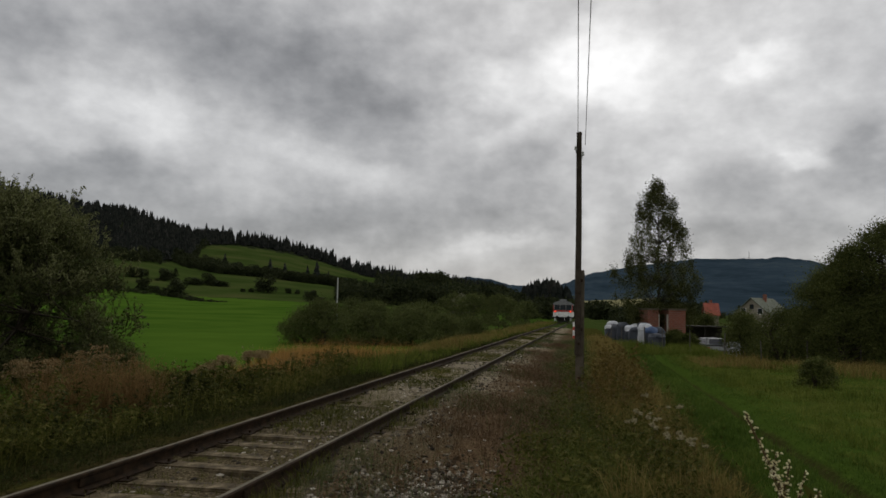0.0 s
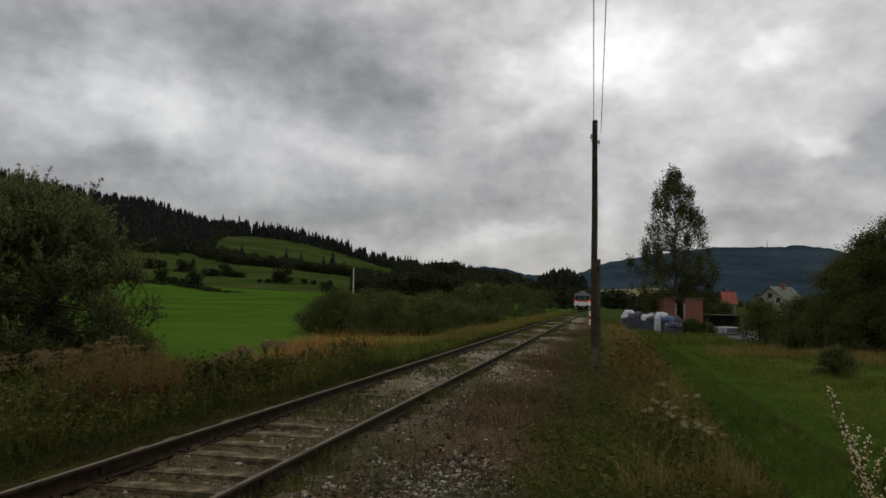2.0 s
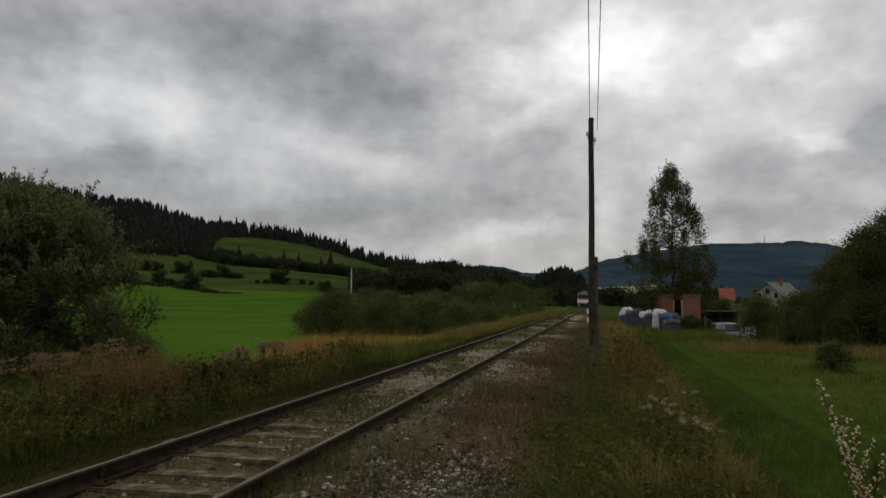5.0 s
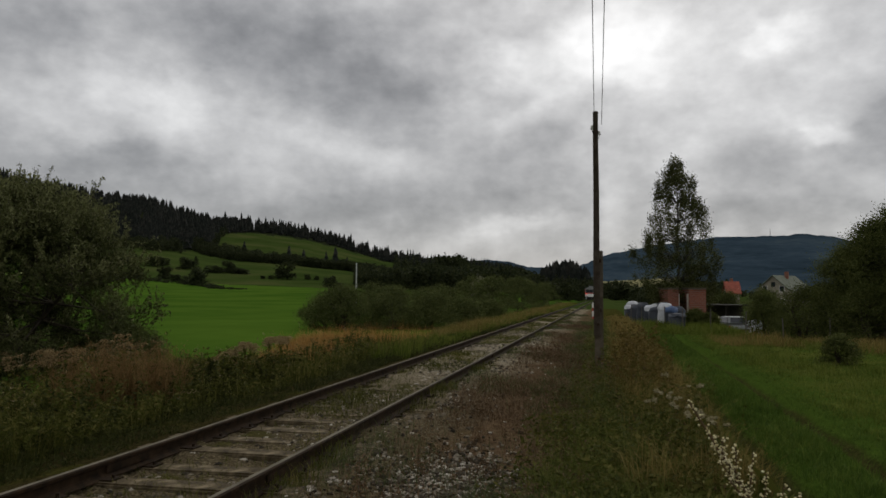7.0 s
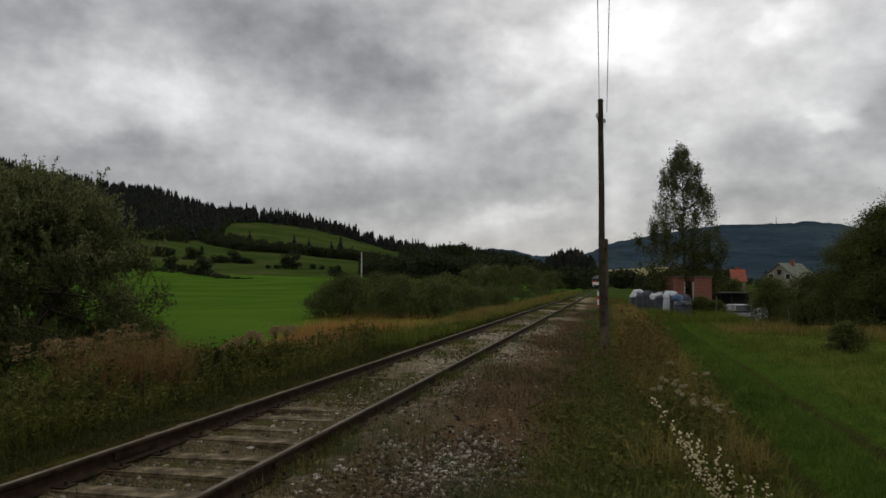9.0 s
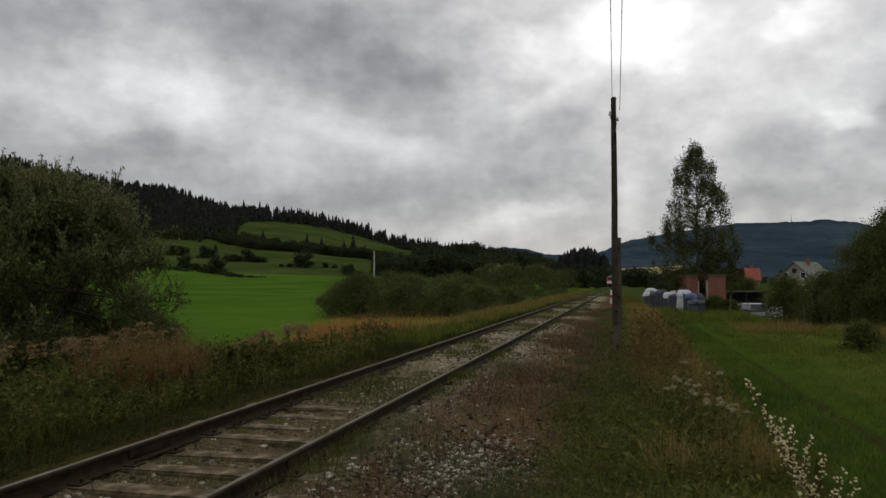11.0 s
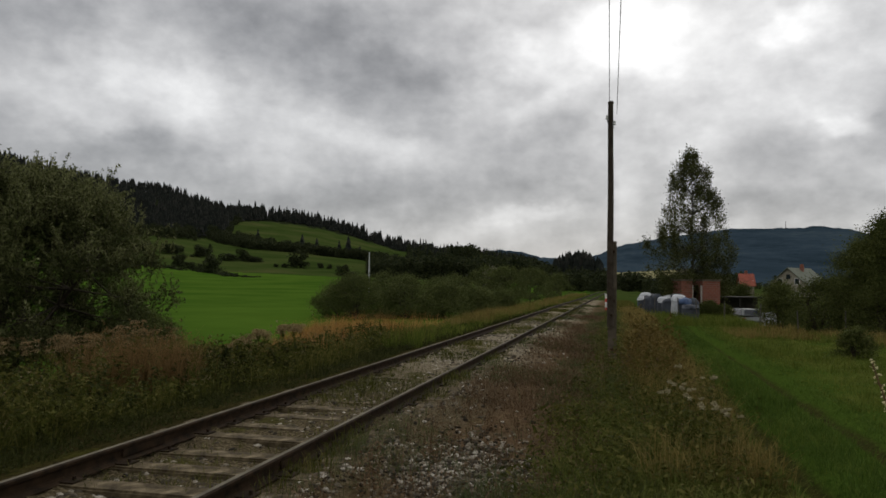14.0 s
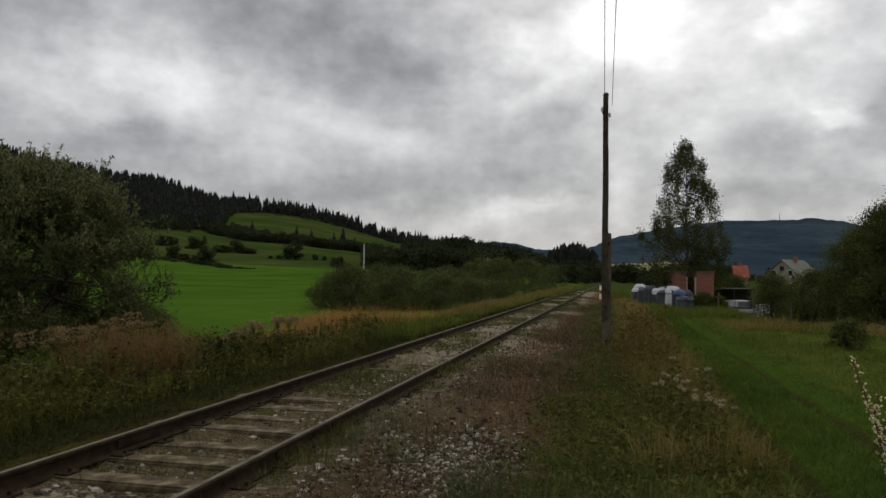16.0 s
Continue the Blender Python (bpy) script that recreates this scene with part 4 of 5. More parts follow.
blades("tall_grass", GRASS_WEED, "thin grass between the tall weeds", 20000, (-10.8, -5.4, 5.0, 24), 0.55, 0.0028, 116, 0.45, weeds_edge, 1.5)
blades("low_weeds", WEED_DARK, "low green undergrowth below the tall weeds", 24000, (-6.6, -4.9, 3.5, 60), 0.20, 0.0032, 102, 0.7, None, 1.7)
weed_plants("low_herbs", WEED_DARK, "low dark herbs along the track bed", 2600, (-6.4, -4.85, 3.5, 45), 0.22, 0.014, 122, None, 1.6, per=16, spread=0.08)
blades("rust_grass", GRASS_RED, "rust-red dry grass before the hedge", 52000, (-17, -6.4, 15.5, 33), 0.82, 0.0032, 103, 0.3,
       lambda x, y, r: (x < -7.1 - 0.09 * (y - 20) + r.normal(0, 0.5, len(x))) & (x > -9.6 - 0.34 * (y - 18) + r.normal(0, 0.4, len(x))) & patchy(0.55, -0.75)(x, y, r), 1.2)
blades("hedge_grass", GRASS_DRY, "dry yellow grass along the hedge and track", 34000, (-9.5, -5.2, 30, 130), 0.5, 0.004, 104, 0.35, None, 1.5)
blades("hedge_grass_green", GRASS_FIELD, "green grass along the hedge and track", 26000, (-9, -4.9, 18, 130), 0.42, 0.004, 105, 0.35, None, 1.5)
blades("track_grass", GRASS_WEED, "short grass growing between the rails", 46000, (-4.08, -2.92, 5.0, 80), 0.14, 0.0022, 106, 0.9, lambda x, y, r: patchy(1.1, 0.3)(x, y, r) & ((y > 9) | (r.uniform(0, 1, len(x)) < 0.2)), 1.7)
blades("rail_side_grass", GRASS_WEED, "grass tufts along the foot of the rails", 9000, (-2.95, -2.45, 4.5, 60), 0.17, 0.0026, 129, 0.7, patchy(1.7, 0.55), 1.8)
blades("shoulder_grass", GRASS_FINE, "sparse fine grass tufts on the ballast shoulder", 34000, (-2.55, -0.9, 5.0, 60), 0.20, 0.0018, 107, 0.8, patchy(1.4, 0.55), 1.6)
blades("dry_weeds", STEM_BROWN, "dried brown weeds on the ballast shoulder", 70000, (-2.25, -0.3, 2.5, 45), 0.16, 0.0026, 108, 0.9, patchy(0.9, -0.3), 1.8, category="weeds")
blades("verge_grass", GRASS_GREEN, "green verge grass beside the footpath", 46000, (-0.6, 1.42, 4.2, 50), 0.22, 0.0028, 109, 0.8, None, 1.7)
blades("fine_verge_grass", GRASS_FINE, "fine greyish grass along the footpath", 46000, (-1.2, 0.3, 5.0, 50), 0.20, 0.0020, 130, 0.9, patchy(0.8, -0.7), 1.6)
blades("verge_dry_grass", GRASS_DRY, "yellowed tall grass along the verge", 32000, (0.25, 1.42, 7, 50), 0.42, 0.0024, 110, 0.6, patchy(0.7, -0.2), 1.6)
blades("path_grass", GRASS_PATH, "short bright green grass on the field path", 60000, (1.5, 4.3, 4.5, 48), 0.085, 0.0032, 111, 0.7, off_ruts, 1.8)
blades("field_short_grass", GRASS_FIELD, "short olive grass beside the field path", 66000, (4.0, 10, 7, 42), 0.12, 0.0032, 119, 0.7, None, 1.6)
blades("path_crown_grass", GRASS_PATH, "longer grass between the wheel ruts", 26000, (2.25, 3.1, 5, 48), 0.17, 0.0032, 117, 0.6, None, 1.7)
blades("bale_grass", GRASS_FIELD, "long grass before the wrapped bales", 9000, (1.7, 8.5, 41, 52), 0.48, 0.004, 118, 0.4, None, 1.0)
blades("field_dry_grass", GRASS_DRY, "dry brown grass before the garden", 24000, (3.5, 18, 29, 44), 0.42, 0.004, 112, 0.4, lambda x, y, r: (x + r.normal(0, 0.4, len(x)) > 9.2) | ((np.abs(x - 6.4) < 1.6) & (y > 32.5) & (y < 38)), 1.0)
blades("field_grass", GRASS_FIELD, "longer green grass in the field", 34000, (4.4, 17, 13, 44), 0.24, 0.004, 113, 0.5, patchy(0.6, -0.8), 1.4)
weed_plants("dock_weeds", DOCK, "rusty brown dock and tansy around the pole", 150, (0.12, 1.15, 13.0, 21), 0.9, 0.022, 115, patchy(1.1, -0.6), 1.2, per=26, spread=0.09)
weed_plants("verge_tufts", GRASS_WEED, "dark leafy tufts on the verge near the camera", 330, (-0.9, 1.35, 3.4, 12), 0.3, 0.03, 124, patchy(1.3, -0.2), 1.3, per=20, spread=0.1)
weed_plants("verge_dry_herbs", STEM_BROWN, "dried brown herbs scattered over the verge", 420, (-1.2, 1.3, 3.6, 22), 0.32, 0.014, 125, patchy(1.0, -0.3), 1.4, per=16)
weed_plants("verge_herbs", GRASS_WEED, "leafy green herbs on the verge by the pole", 520, (-0.6, 1.5, 7, 26), 0.5, 0.018, 123, patchy(0.9, -0.3), 1.2)


def leafy_weeds():
    """Broad low leaves near the camera's feet."""
    r = np.random.default_rng(120)
    g = Geo()
    for _ in range(420):
        y = 3.0 + 9 * r.uniform() ** 1.8
        x = r.uniform(-0.8, 1.3)
        k = r.integers(14, 40)
        h = r.uniform(0.08, 0.3)
        c = np.stack([x + r.normal(0, 0.12, k), y + r.normal(0, 0.12, k), land(x, y) + r.uniform(0.03, h, k)], -1)
        leaf_cards(g, c, 0.021, r, 0.5, 1.3)
    tagged(part("leafy_weeds", g, GRASS_WEED), "low leafy weeds on the verge", "weeds", kind="stuff")
    d = Geo()
    for _ in range(900):
        y = 3.4 + 22 * r.uniform() ** 1.6
        x = r.uniform(-2.1, -0.2)
        k = r.integers(10, 30)
        z = float(land(x, y))
        h = r.uniform(0.1, 0.28)
        d.tube([(x, y, z), (x + r.normal(0, 0.04), y, z + h)], [0.003, 0.002], 3, cap=False)
        c = np.stack([x + r.normal(0, 0.06, k), y + r.normal(0, 0.06, k), z + r.uniform(0.04, h, k)], -1)
        leaf_cards(d, c, 0.014, r, 0.2, 1.2)
    tagged(part("dried_herbs", d, STEM_BROWN), "dried reddish-brown herbs on the ballast", "weeds", kind="stuff")


leafy_weeds()


# ---------------------------------------------------------------- ballast
def make_ballast():
    r = np.random.default_rng(131)
    bm = bmesh.new()
    bmesh.ops.create_icosphere(bm, subdivisions=1, radius=1)
    bv = np.array([v.co[:] for v in bm.verts])
    bf = np.array([[v.index for v in f.verts] for f in bm.faces])
    bm.free()
    y1 = 4.5 + 30 * r.uniform(0, 1, 9500) ** 1.9
    x1 = r.uniform(-4.15, -2.8, 9500)
    y2 = 4.2 + 45 * r.uniform(0, 1, 2600) ** 1.7
    x2 = -2.40 + r.normal(0, 0.13, 2600) + 0.08 * np.sin(y2 * 1.3)
    y3 = 6.5 + r.normal(0, 0.75, 3200)
    x3 = -1.4 + r.normal(0, 0.30, 3200)
    y4 = 5 + 22 * r.uniform(0, 1, 600) ** 1.5
    x4 = r.uniform(-2.4, -1.0, 600)
    x, y = np.concatenate([x1, x2, x3, x4]), np.concatenate([y1, y2, y3, y4])
    n = len(x)
    bare = np.sin(x * 1.7 + 0.8 * np.sin(y * 0.9)) + np.sin(y * 1.1 + x) + r.normal(0, 0.6, n)
    ok = (y > 2.2) & ((bare > -0.3) | (x > -2.75)) & ~((np.abs(x + 4.24) < 0.09) | (np.abs(x + 2.74) < 0.09))
    x, y = x[ok], y[ok]
    m = len(x)
    s = (0.009 + 0.020 * r.uniform(0, 1, m) ** 1.8) * (1 + y * 0.012)
    v = bv[None] * (1 + r.normal(0, 0.22, (m, 12, 1))) * (s[:, None, None] * r.uniform(0.6, 1.4, (m, 1, 3)) * [1.1, 1.1, 0.7])
    a = r.uniform(0, 6.28, m)
    c, q = np.cos(a)[:, None], np.sin(a)[:, None]
    v = np.stack([v[..., 0] * c - v[..., 1] * q, v[..., 0] * q + v[..., 1] * c, v[..., 2]], -1)
    inside = np.abs(x + 3.49) < 1.2
    z = land(x, y) + s * 0.3 - np.where(inside, 0.015, 0)
    v = v + np.stack([x, y, z], -1)[:, None]
    f = bf[None] + (np.arange(m) * 12)[:, None, None]
    tagged(part("ballast_stones", Geo().add(v.reshape(-1, 3), f.reshape(-1, 3)), STONE), "loose pale and grey ballast stones by the rails", "gravel", kind="stuff")


make_ballast()


# ---------------------------------------------------------------- umbel flowers
def flower_proto(mat_head, h, seed, label, name, group):
    r = np.random.default_rng(seed)
    t = thing(name, label, "wildflower", None, group)
    stem = Geo().tube([(0, 0, 0), (0.02, 0.01, h * 0.5), (0.0, 0.03, h * 0.8)], [0.005, 0.004, 0.003], 5)
    heads = []
    for k in range(4 if mat_head is not SEED_PALE else 7):
        a = r.uniform(0, 6.28)
        q = np.array([math.cos(a) * 0.09 * r.uniform(0.4, 1.2), math.sin(a) * 0.09 * r.uniform(0.4, 1.2), h * r.uniform(0.86, 1.02)])
        stem.tube([(0.0, 0.025, h * 0.72), q * [0.6, 0.6, 0.95], q], [0.003, 0.002, 0.002], 4, cap=False)
        heads.append(q)
    part("stem", stem, GRASS_WEED, t)
    leaves = Geo()
    c = np.stack([r.normal(0, 0.04, 26), r.normal(0, 0.04, 26), r.uniform(0.1, 0.7, 26) * h], -1)
    leaf_cards(leaves, c, 0.035, r, 0.3, 1.6)
    part("leaves", leaves, GRASS_WEED, t)
    for q in heads:
        g = Geo()
        m = 60
        rad = (0.075 if mat_head is SEED_PALE else 0.027) * np.sqrt(r.uniform(0, 1, m))
        a = r.uniform(0, 6.28, m)
        c = q + np.stack([rad * np.cos(a), rad * np.sin(a), 0.012 - rad * rad * 6 + r.normal(0, 0.009, m)], -1)
        leaf_cards(g, c, 0.015, r, 0.4, 0.8)
        part("umbel", g, mat_head, t)
    return t


def place_flowers(proto, spots, seed):
    r = np.random.default_rng(seed)
    for i, (x, y) in enumerate(spots):
        m = pose(x, y, float(land(x, y)) - 0.02, r.normal(0, 5), r.normal(0, 5), r.uniform(0, 360))
        if i == 0:
            proto.matrix_basis = m
        else:
            copy_thing(proto, m)


place_flowers(flower_proto(PETAL, 0.62, 141, "wild yarrow with flat white flower heads", "yarrow_plant", "yarrow on the verge"),
              [(0.78, 11.49), (0.72, 9.71), (1.21, 10.34), (0.84, 7.83), (0.99, 7.49), (0.51, 8.78), (0.76, 9.28), (0.96, 7.99), (0.83, 8.66)], 142)
rb = np.random.default_rng(143)
place_flowers(flower_proto(SEED_PALE, 1.5, 144, "tall faded tansy with beige flower heads", "faded_tansy", "faded tansy in the weeds"),
              [(-9.3 + rb.normal(0, 0.5), 10.6 + rb.normal(0, 0.6)) for k in range(24)] + [(-8.7 + rb.normal(0, 0.8), 13.0 + rb.normal(0, 1.2)) for k in range(6)], 145)
place_flowers(flower_proto(SEED_PALE, 0.90, 146, "short faded tansy with pale flower heads", "faded_tansy", "faded tansy in the weeds"),
              [(-7.8 + rb.normal(0, 0.3) - 0.13 * (k - 13), 14.6 + rb.normal(0, 0.35) + 0.10 * (k - 13)) for k in range(26)], 147)


# ---------------------------------------------------------------- telegraph pole, wires and markers
def make_pole():
    x, y = -0.14, 17.75
    pole = thing("telegraph_pole", "dark tarred wooden telegraph pole on a concrete foot", "utility pole", pose(x, y, float(land(x, y))))
    zz = np.linspace(0.75, 6.02, 12)
    part("shaft", Geo().tube(np.stack([-0.045 + 0.004 * np.sin(zz * 2), -0.05 + 0 * zz, zz], -1), np.linspace(0.082, 0.062, 12), 14), TARRED, pole, "weathered dark wooden shaft", True)
    part("cap", Geo().lathe([(0.066, 6.0), (0.068, 6.03), (0.05, 6.06), (0.0, 6.075)], 14, (-0.045, -0.05, 0)), TARRED, pole)
    foot = part("concrete_foot", Geo().box(-0.06, 0.02, -0.4, 0.10, 0.17, 2.75, 0.015), CONCRETE, pole, "grey concrete foot beside the wood")
    part("foot_front", Geo().box(-0.10, -0.02, -0.4, 0.06, 0.025, 0.98, 0.008), CONCRETE, foot)
    for z in (0.22, 1.02):
        part("bolt", Geo().lathe([(0.0, -0.06), (0.03, -0.06), (0.03, 0.0)], 8, (-0.02, -0.02 if z < 0.9 else -0.13, z), "y"), RUST, pole)
    for z in (1.35, 2.5):
        part("wire_binding", Geo().lathe([(0.092, z - 0.04), (0.097, z), (0.092, z + 0.04)], 12, (-0.03, -0.01, 0)), RUST, pole)
    for s, z in ((-1, 5.62), (1, 5.48)):
        hook = part("insulator_hook", Geo().tube([(-0.045, -0.06, z - 0.06), (-0.045 + s * 0.07, -0.09, z - 0.07), (-0.045 + s * 0.085, -0.09, z + 0.02)], [0.01, 0.01, 0.008], 6), RUST, pole)
        part("insulator", Geo().lathe([(0.0, 0.0), (0.03, 0.0), (0.036, 0.03), (0.02, 0.05), (0.03, 0.06), (0.018, 0.1), (0.0, 0.105)], 12, (-0.045 + s * 0.085, -0.09, z)), plain("porcelain", (0.45, 0.45, 0.42), 0.3), hook, "small pale porcelain insulator")
    for s, z0 in ((-1, 5.68), (1, 5.66)):
        t = np.linspace(0, 1, 16)
        px = x + 0.01 + s * 0.085 + 0.5 * t
        py = y - 0.09 - 48 * t
        pz = z0 + 1.9 * t - 0.5 * 4 * t * (1 - t) * 0.15
        tagged(part("telegraph_wire", Geo().tube(np.stack([px, py, pz], -1), np.full(16, 0.007), 5), TARRED), "thin dark wire running from the pole", "wire", "telegraph wires")


make_pole()
RED = plain("red_paint", (0.42, 0.05, 0.035), 0.6)
WHITE = plain("white_paint", (0.72, 0.71, 0.68), 0.6)


def make_marker():
    x, y = -0.78, 51.0
    m = thing("striped_marker_post", "short trackside marker post in red and white stripes", "marker post", pose(x, y, float(land(x, y))))
    part("post", Geo().box(-0.075, -0.05, -0.2, 0.075, 0.05, 0.2, 0.01), RED, m)
    for z0, z1, mat in ((0.2, 0.56, WHITE), (0.56, 0.80, RED), (0.80, 1.12, WHITE)):
        part("stripe", Geo().box(-0.075, -0.05, z0, 0.075, 0.05, z1, 0.008), mat, m)


make_marker()


def white_post(x, y, h):
    t = thing("concrete_power_pole", "pale slender concrete power pole in the field", "utility pole", pose(x, y, float(land(x, y)) - 0.1))
    part("shaft", Geo().tube([(0, 0, 0), (0, 0, h)], [0.13, 0.09], 10), plain("pale_concrete", (0.42, 0.42, 0.4), 0.8), t)
    part("crossarm", Geo().box(-0.55, -0.05, h - 0.35, 0.55, 0.05, h - 0.25, 0.01), RUST, t)


white_post(-39.2, 113.4, 6.9)
woody("silver_willow", "pale silvery willow above the hedge", "tree", (-21.5, 128), 4.9, 2.0, env_shrub, LEAF_PALE, BARK, 90, clusters=60, leaves=40, leaf=0.2, clump=0.4, stems=3)


# ---------------------------------------------------------------- garden: bales, fence, hut, car
WRAP_GREY = plain("grey_plastic_wrap", (0.040, 0.046, 0.058), 0.6, grime=0.5, scale=2.5)
WRAP_BLUE = plain("blue_plastic_wrap", (0.05, 0.085, 0.17), 0.5, grime=0.5, scale=2.5)
WRAP_WHITE = plain("white_plastic_wrap", (0.5, 0.51, 0.53), 0.5, grime=0.3, scale=2.5)


def crumpled(profile, seed, amount=0.09, sides=18):
    r = np.random.default_rng(seed)
    g = Geo().lathe(profile, sides)
    v = g.v[0]
    k = r.normal(0, amount, (len(v) // sides, sides))
    k = (k + np.roll(k, 1, 1)) / 2
    v[:, :2] *= 1 + k.reshape(-1, 1)
    v[:, 2] += np.repeat(r.normal(0, amount * 0.5, (len(v) // sides, 1)), sides, 1).ravel() * 0.6
    return g


def make_bales():
    spec = [(1.89, 60.0, WRAP_GREY, WRAP_WHITE, 1.15), (2.32, 58.0, WRAP_GREY, WRAP_GREY, 1.10), (2.71, 56.0, WRAP_GREY, WRAP_GREY, 1.20), (3.09, 54.5, WRAP_GREY, WRAP_WHITE, 1.00), (3.49, 53.0, WRAP_GREY, WRAP_GREY, 1.15), (3.82, 51.0, WRAP_WHITE, WRAP_WHITE, 1.25), (4.13, 49.5, WRAP_GREY, WRAP_BLUE, 1.05), (4.37, 48.0, WRAP_GREY, WRAP_GREY, 0.95), (2.21, 62.0, WRAP_GREY, WRAP_WHITE, 1.30),
            (2.36, 61.5, WRAP_GREY, WRAP_GREY, 1.05), (2.88, 59.5, WRAP_GREY, WRAP_WHITE, 1.10), (3.27, 57.5, WRAP_GREY, WRAP_BLUE, 1.00), (3.70, 56.0, WRAP_GREY, WRAP_WHITE, 1.20), (4.09, 54.3, WRAP_GREY, WRAP_GREY, 1.20), (4.41, 52.5, WRAP_GREY, WRAP_WHITE, 1.05), (4.68, 51.0, WRAP_GREY, WRAP_GREY, 1.10)]
    for i, (x, y, a, b, h) in enumerate(spec):
        t = thing("wrapped_bale", "hay bale in grey plastic with a %s sheet on top" % ("white" if b is WRAP_WHITE else "blue" if b is WRAP_BLUE else "grey"), "hay bale",
                  pose(x, y, float(land(x, y)) - 0.05, ((i * 29) % 9) - 4, ((i * 17) % 9) - 4, i * 47), "wrapped bales by the path")
        w = 0.36 + 0.16 * ((i * 37) % 10) / 10
        h = h * (1.05 + 0.3 * ((i * 53) % 10) / 10)
        part("wrap", crumpled([(0.0, 0.0), (w * 0.95, 0.0), (w, 0.12), (w * 1.02, h * 0.4), (w, h * 0.72), (w * 0.96, h * 0.8)], 200 + i), a, t, smooth=True)
        part("top_sheet", crumpled([(w * 1.04, h * 0.76), (w * 1.06, h * 0.84), (w * 0.95, h * 0.95), (w * 0.6, h * 1.04), (0.0, h * 1.07)], 220 + i, 0.13), b, t, smooth=True)
    post = Geo().tube([(0, 0, -0.3), (0.01, 0, 0.7), (0, 0.01, 1.35)], [0.034, 0.032, 0.03], 8).mesh("fence_post", plain("grey_wood", (0.085, 0.076, 0.064), 0.85))
    for x, y in ((2.5, 54.0), (3.75, 49.3), (4.55, 46.2), (5.9, 44.8), (7.6, 43.6), (9.3, 42.5), (11.2, 41.2), (13.2, 39.5), (1.9, 57.5)):
        ob = tagged(new("fence_post", post), "weathered grey wooden fence post", "fence post", "garden fence posts")
        ob.matrix_basis = pose(x, y, float(land(x, y)), 2, -1.5, x * 70)


make_bales()


def paint_brick(n, p):
    t = n.add("ShaderNodeTexBrick")
    q = n.add("ShaderNodeSeparateXYZ")
    n.put(q.inputs[0], p)
    wall = n.add("ShaderNodeCombineXYZ")
    n.put(wall.inputs[0], n.math("ADD", q.outputs[0], q.outputs[1]))
    n.put(wall.inputs[1], q.outputs[2])
    n.put(t.inputs["Vector"], wall.outputs[0])
    t.inputs["Scale"].default_value = 1.0
    t.inputs["Brick Width"].default_value, t.inputs["Row Height"].default_value, t.inputs["Mortar Size"].default_value = 0.3, 0.15, 0.012
    t.inputs["Color1"].default_value, t.inputs["Color2"].default_value, t.inputs["Mortar"].default_value = (0.24, 0.07, 0.038, 1), (0.18, 0.05, 0.03, 1), (0.2, 0.17, 0.14, 1)
    return n.mix(n.math("MULTIPLY", n.noise(p, 3, 4), 0.35), t.outputs[0], (0.16, 0.09, 0.06))


BRICK = material("red_block_wall", paint_brick, 0.9, bump=rough_bump(30, 0.01))


def make_hut():
    x, y = 5.65, 56.2
    z = float(land(x, y)) - 0.1
    h = thing("brick_hut", "unfinished flat red brick hut with a concrete rim", "hut", pose(x, y, z, 0, 0, 12))
    part("wall", Geo().box(-1.5, -1.0, 0, -0.75, -0.75, 2.55), BRICK, h)
    part("wall", Geo().box(-0.1, -1.3, 0, 1.1, -1.05, 2.55), BRICK, h)
    part("wall", Geo().box(-0.1, -1.05, 0, 0.12, 1.4, 2.55), BRICK, h)
    part("wall", Geo().box(-1.5, -0.75, 0, -1.27, 1.4, 2.55), BRICK, h)
    part("wall", Geo().box(-1.27, 1.17, 0, 1.1, 1.4, 2.55), BRICK, h)
    part("wall", Geo().box(0.87, -1.05, 0, 1.1, 1.17, 2.55), BRICK, h)
    part("rim", Geo().box(-1.56, -1.06, 2.55, -0.7, 1.46, 2.67, 0.01).box(-0.16, -1.36, 2.553, 1.16, 1.46, 2.673, 0.01), CONCRETE, h, "pale concrete rim along the wall top")
    part("door_frame", Geo().box(-0.75, -0.98, 0, -0.66, -0.82, 2.25, 0.01).box(-0.2, -1.2, 0, -0.1, -1.06, 2.25, 0.01), plain("pale_timber", (0.36, 0.33, 0.28), 0.8), h)


make_hut()
TILE_RED = material("red_roof_tile", varied([(0.3, (0.16, 0.04, 0.025)), (0.7, (0.28, 0.075, 0.045))], 2), 0.8, bump=rough_bump(6, 0.05))
TILE_GREEN = material("grey_green_roof", varied([(0.3, (0.08, 0.09, 0.065)), (0.7, (0.14, 0.15, 0.11))], 2), 0.8, bump=rough_bump(6, 0.05))
RENDERED = plain("rendered_wall", (0.27, 0.24, 0.19), 0.9)
GLASS = plain("dark_glass", (0.02, 0.024, 0.03), 0.08, grime=0.1)
DARK = plain("dark_boards", (0.035, 0.03, 0.026), 0.85)


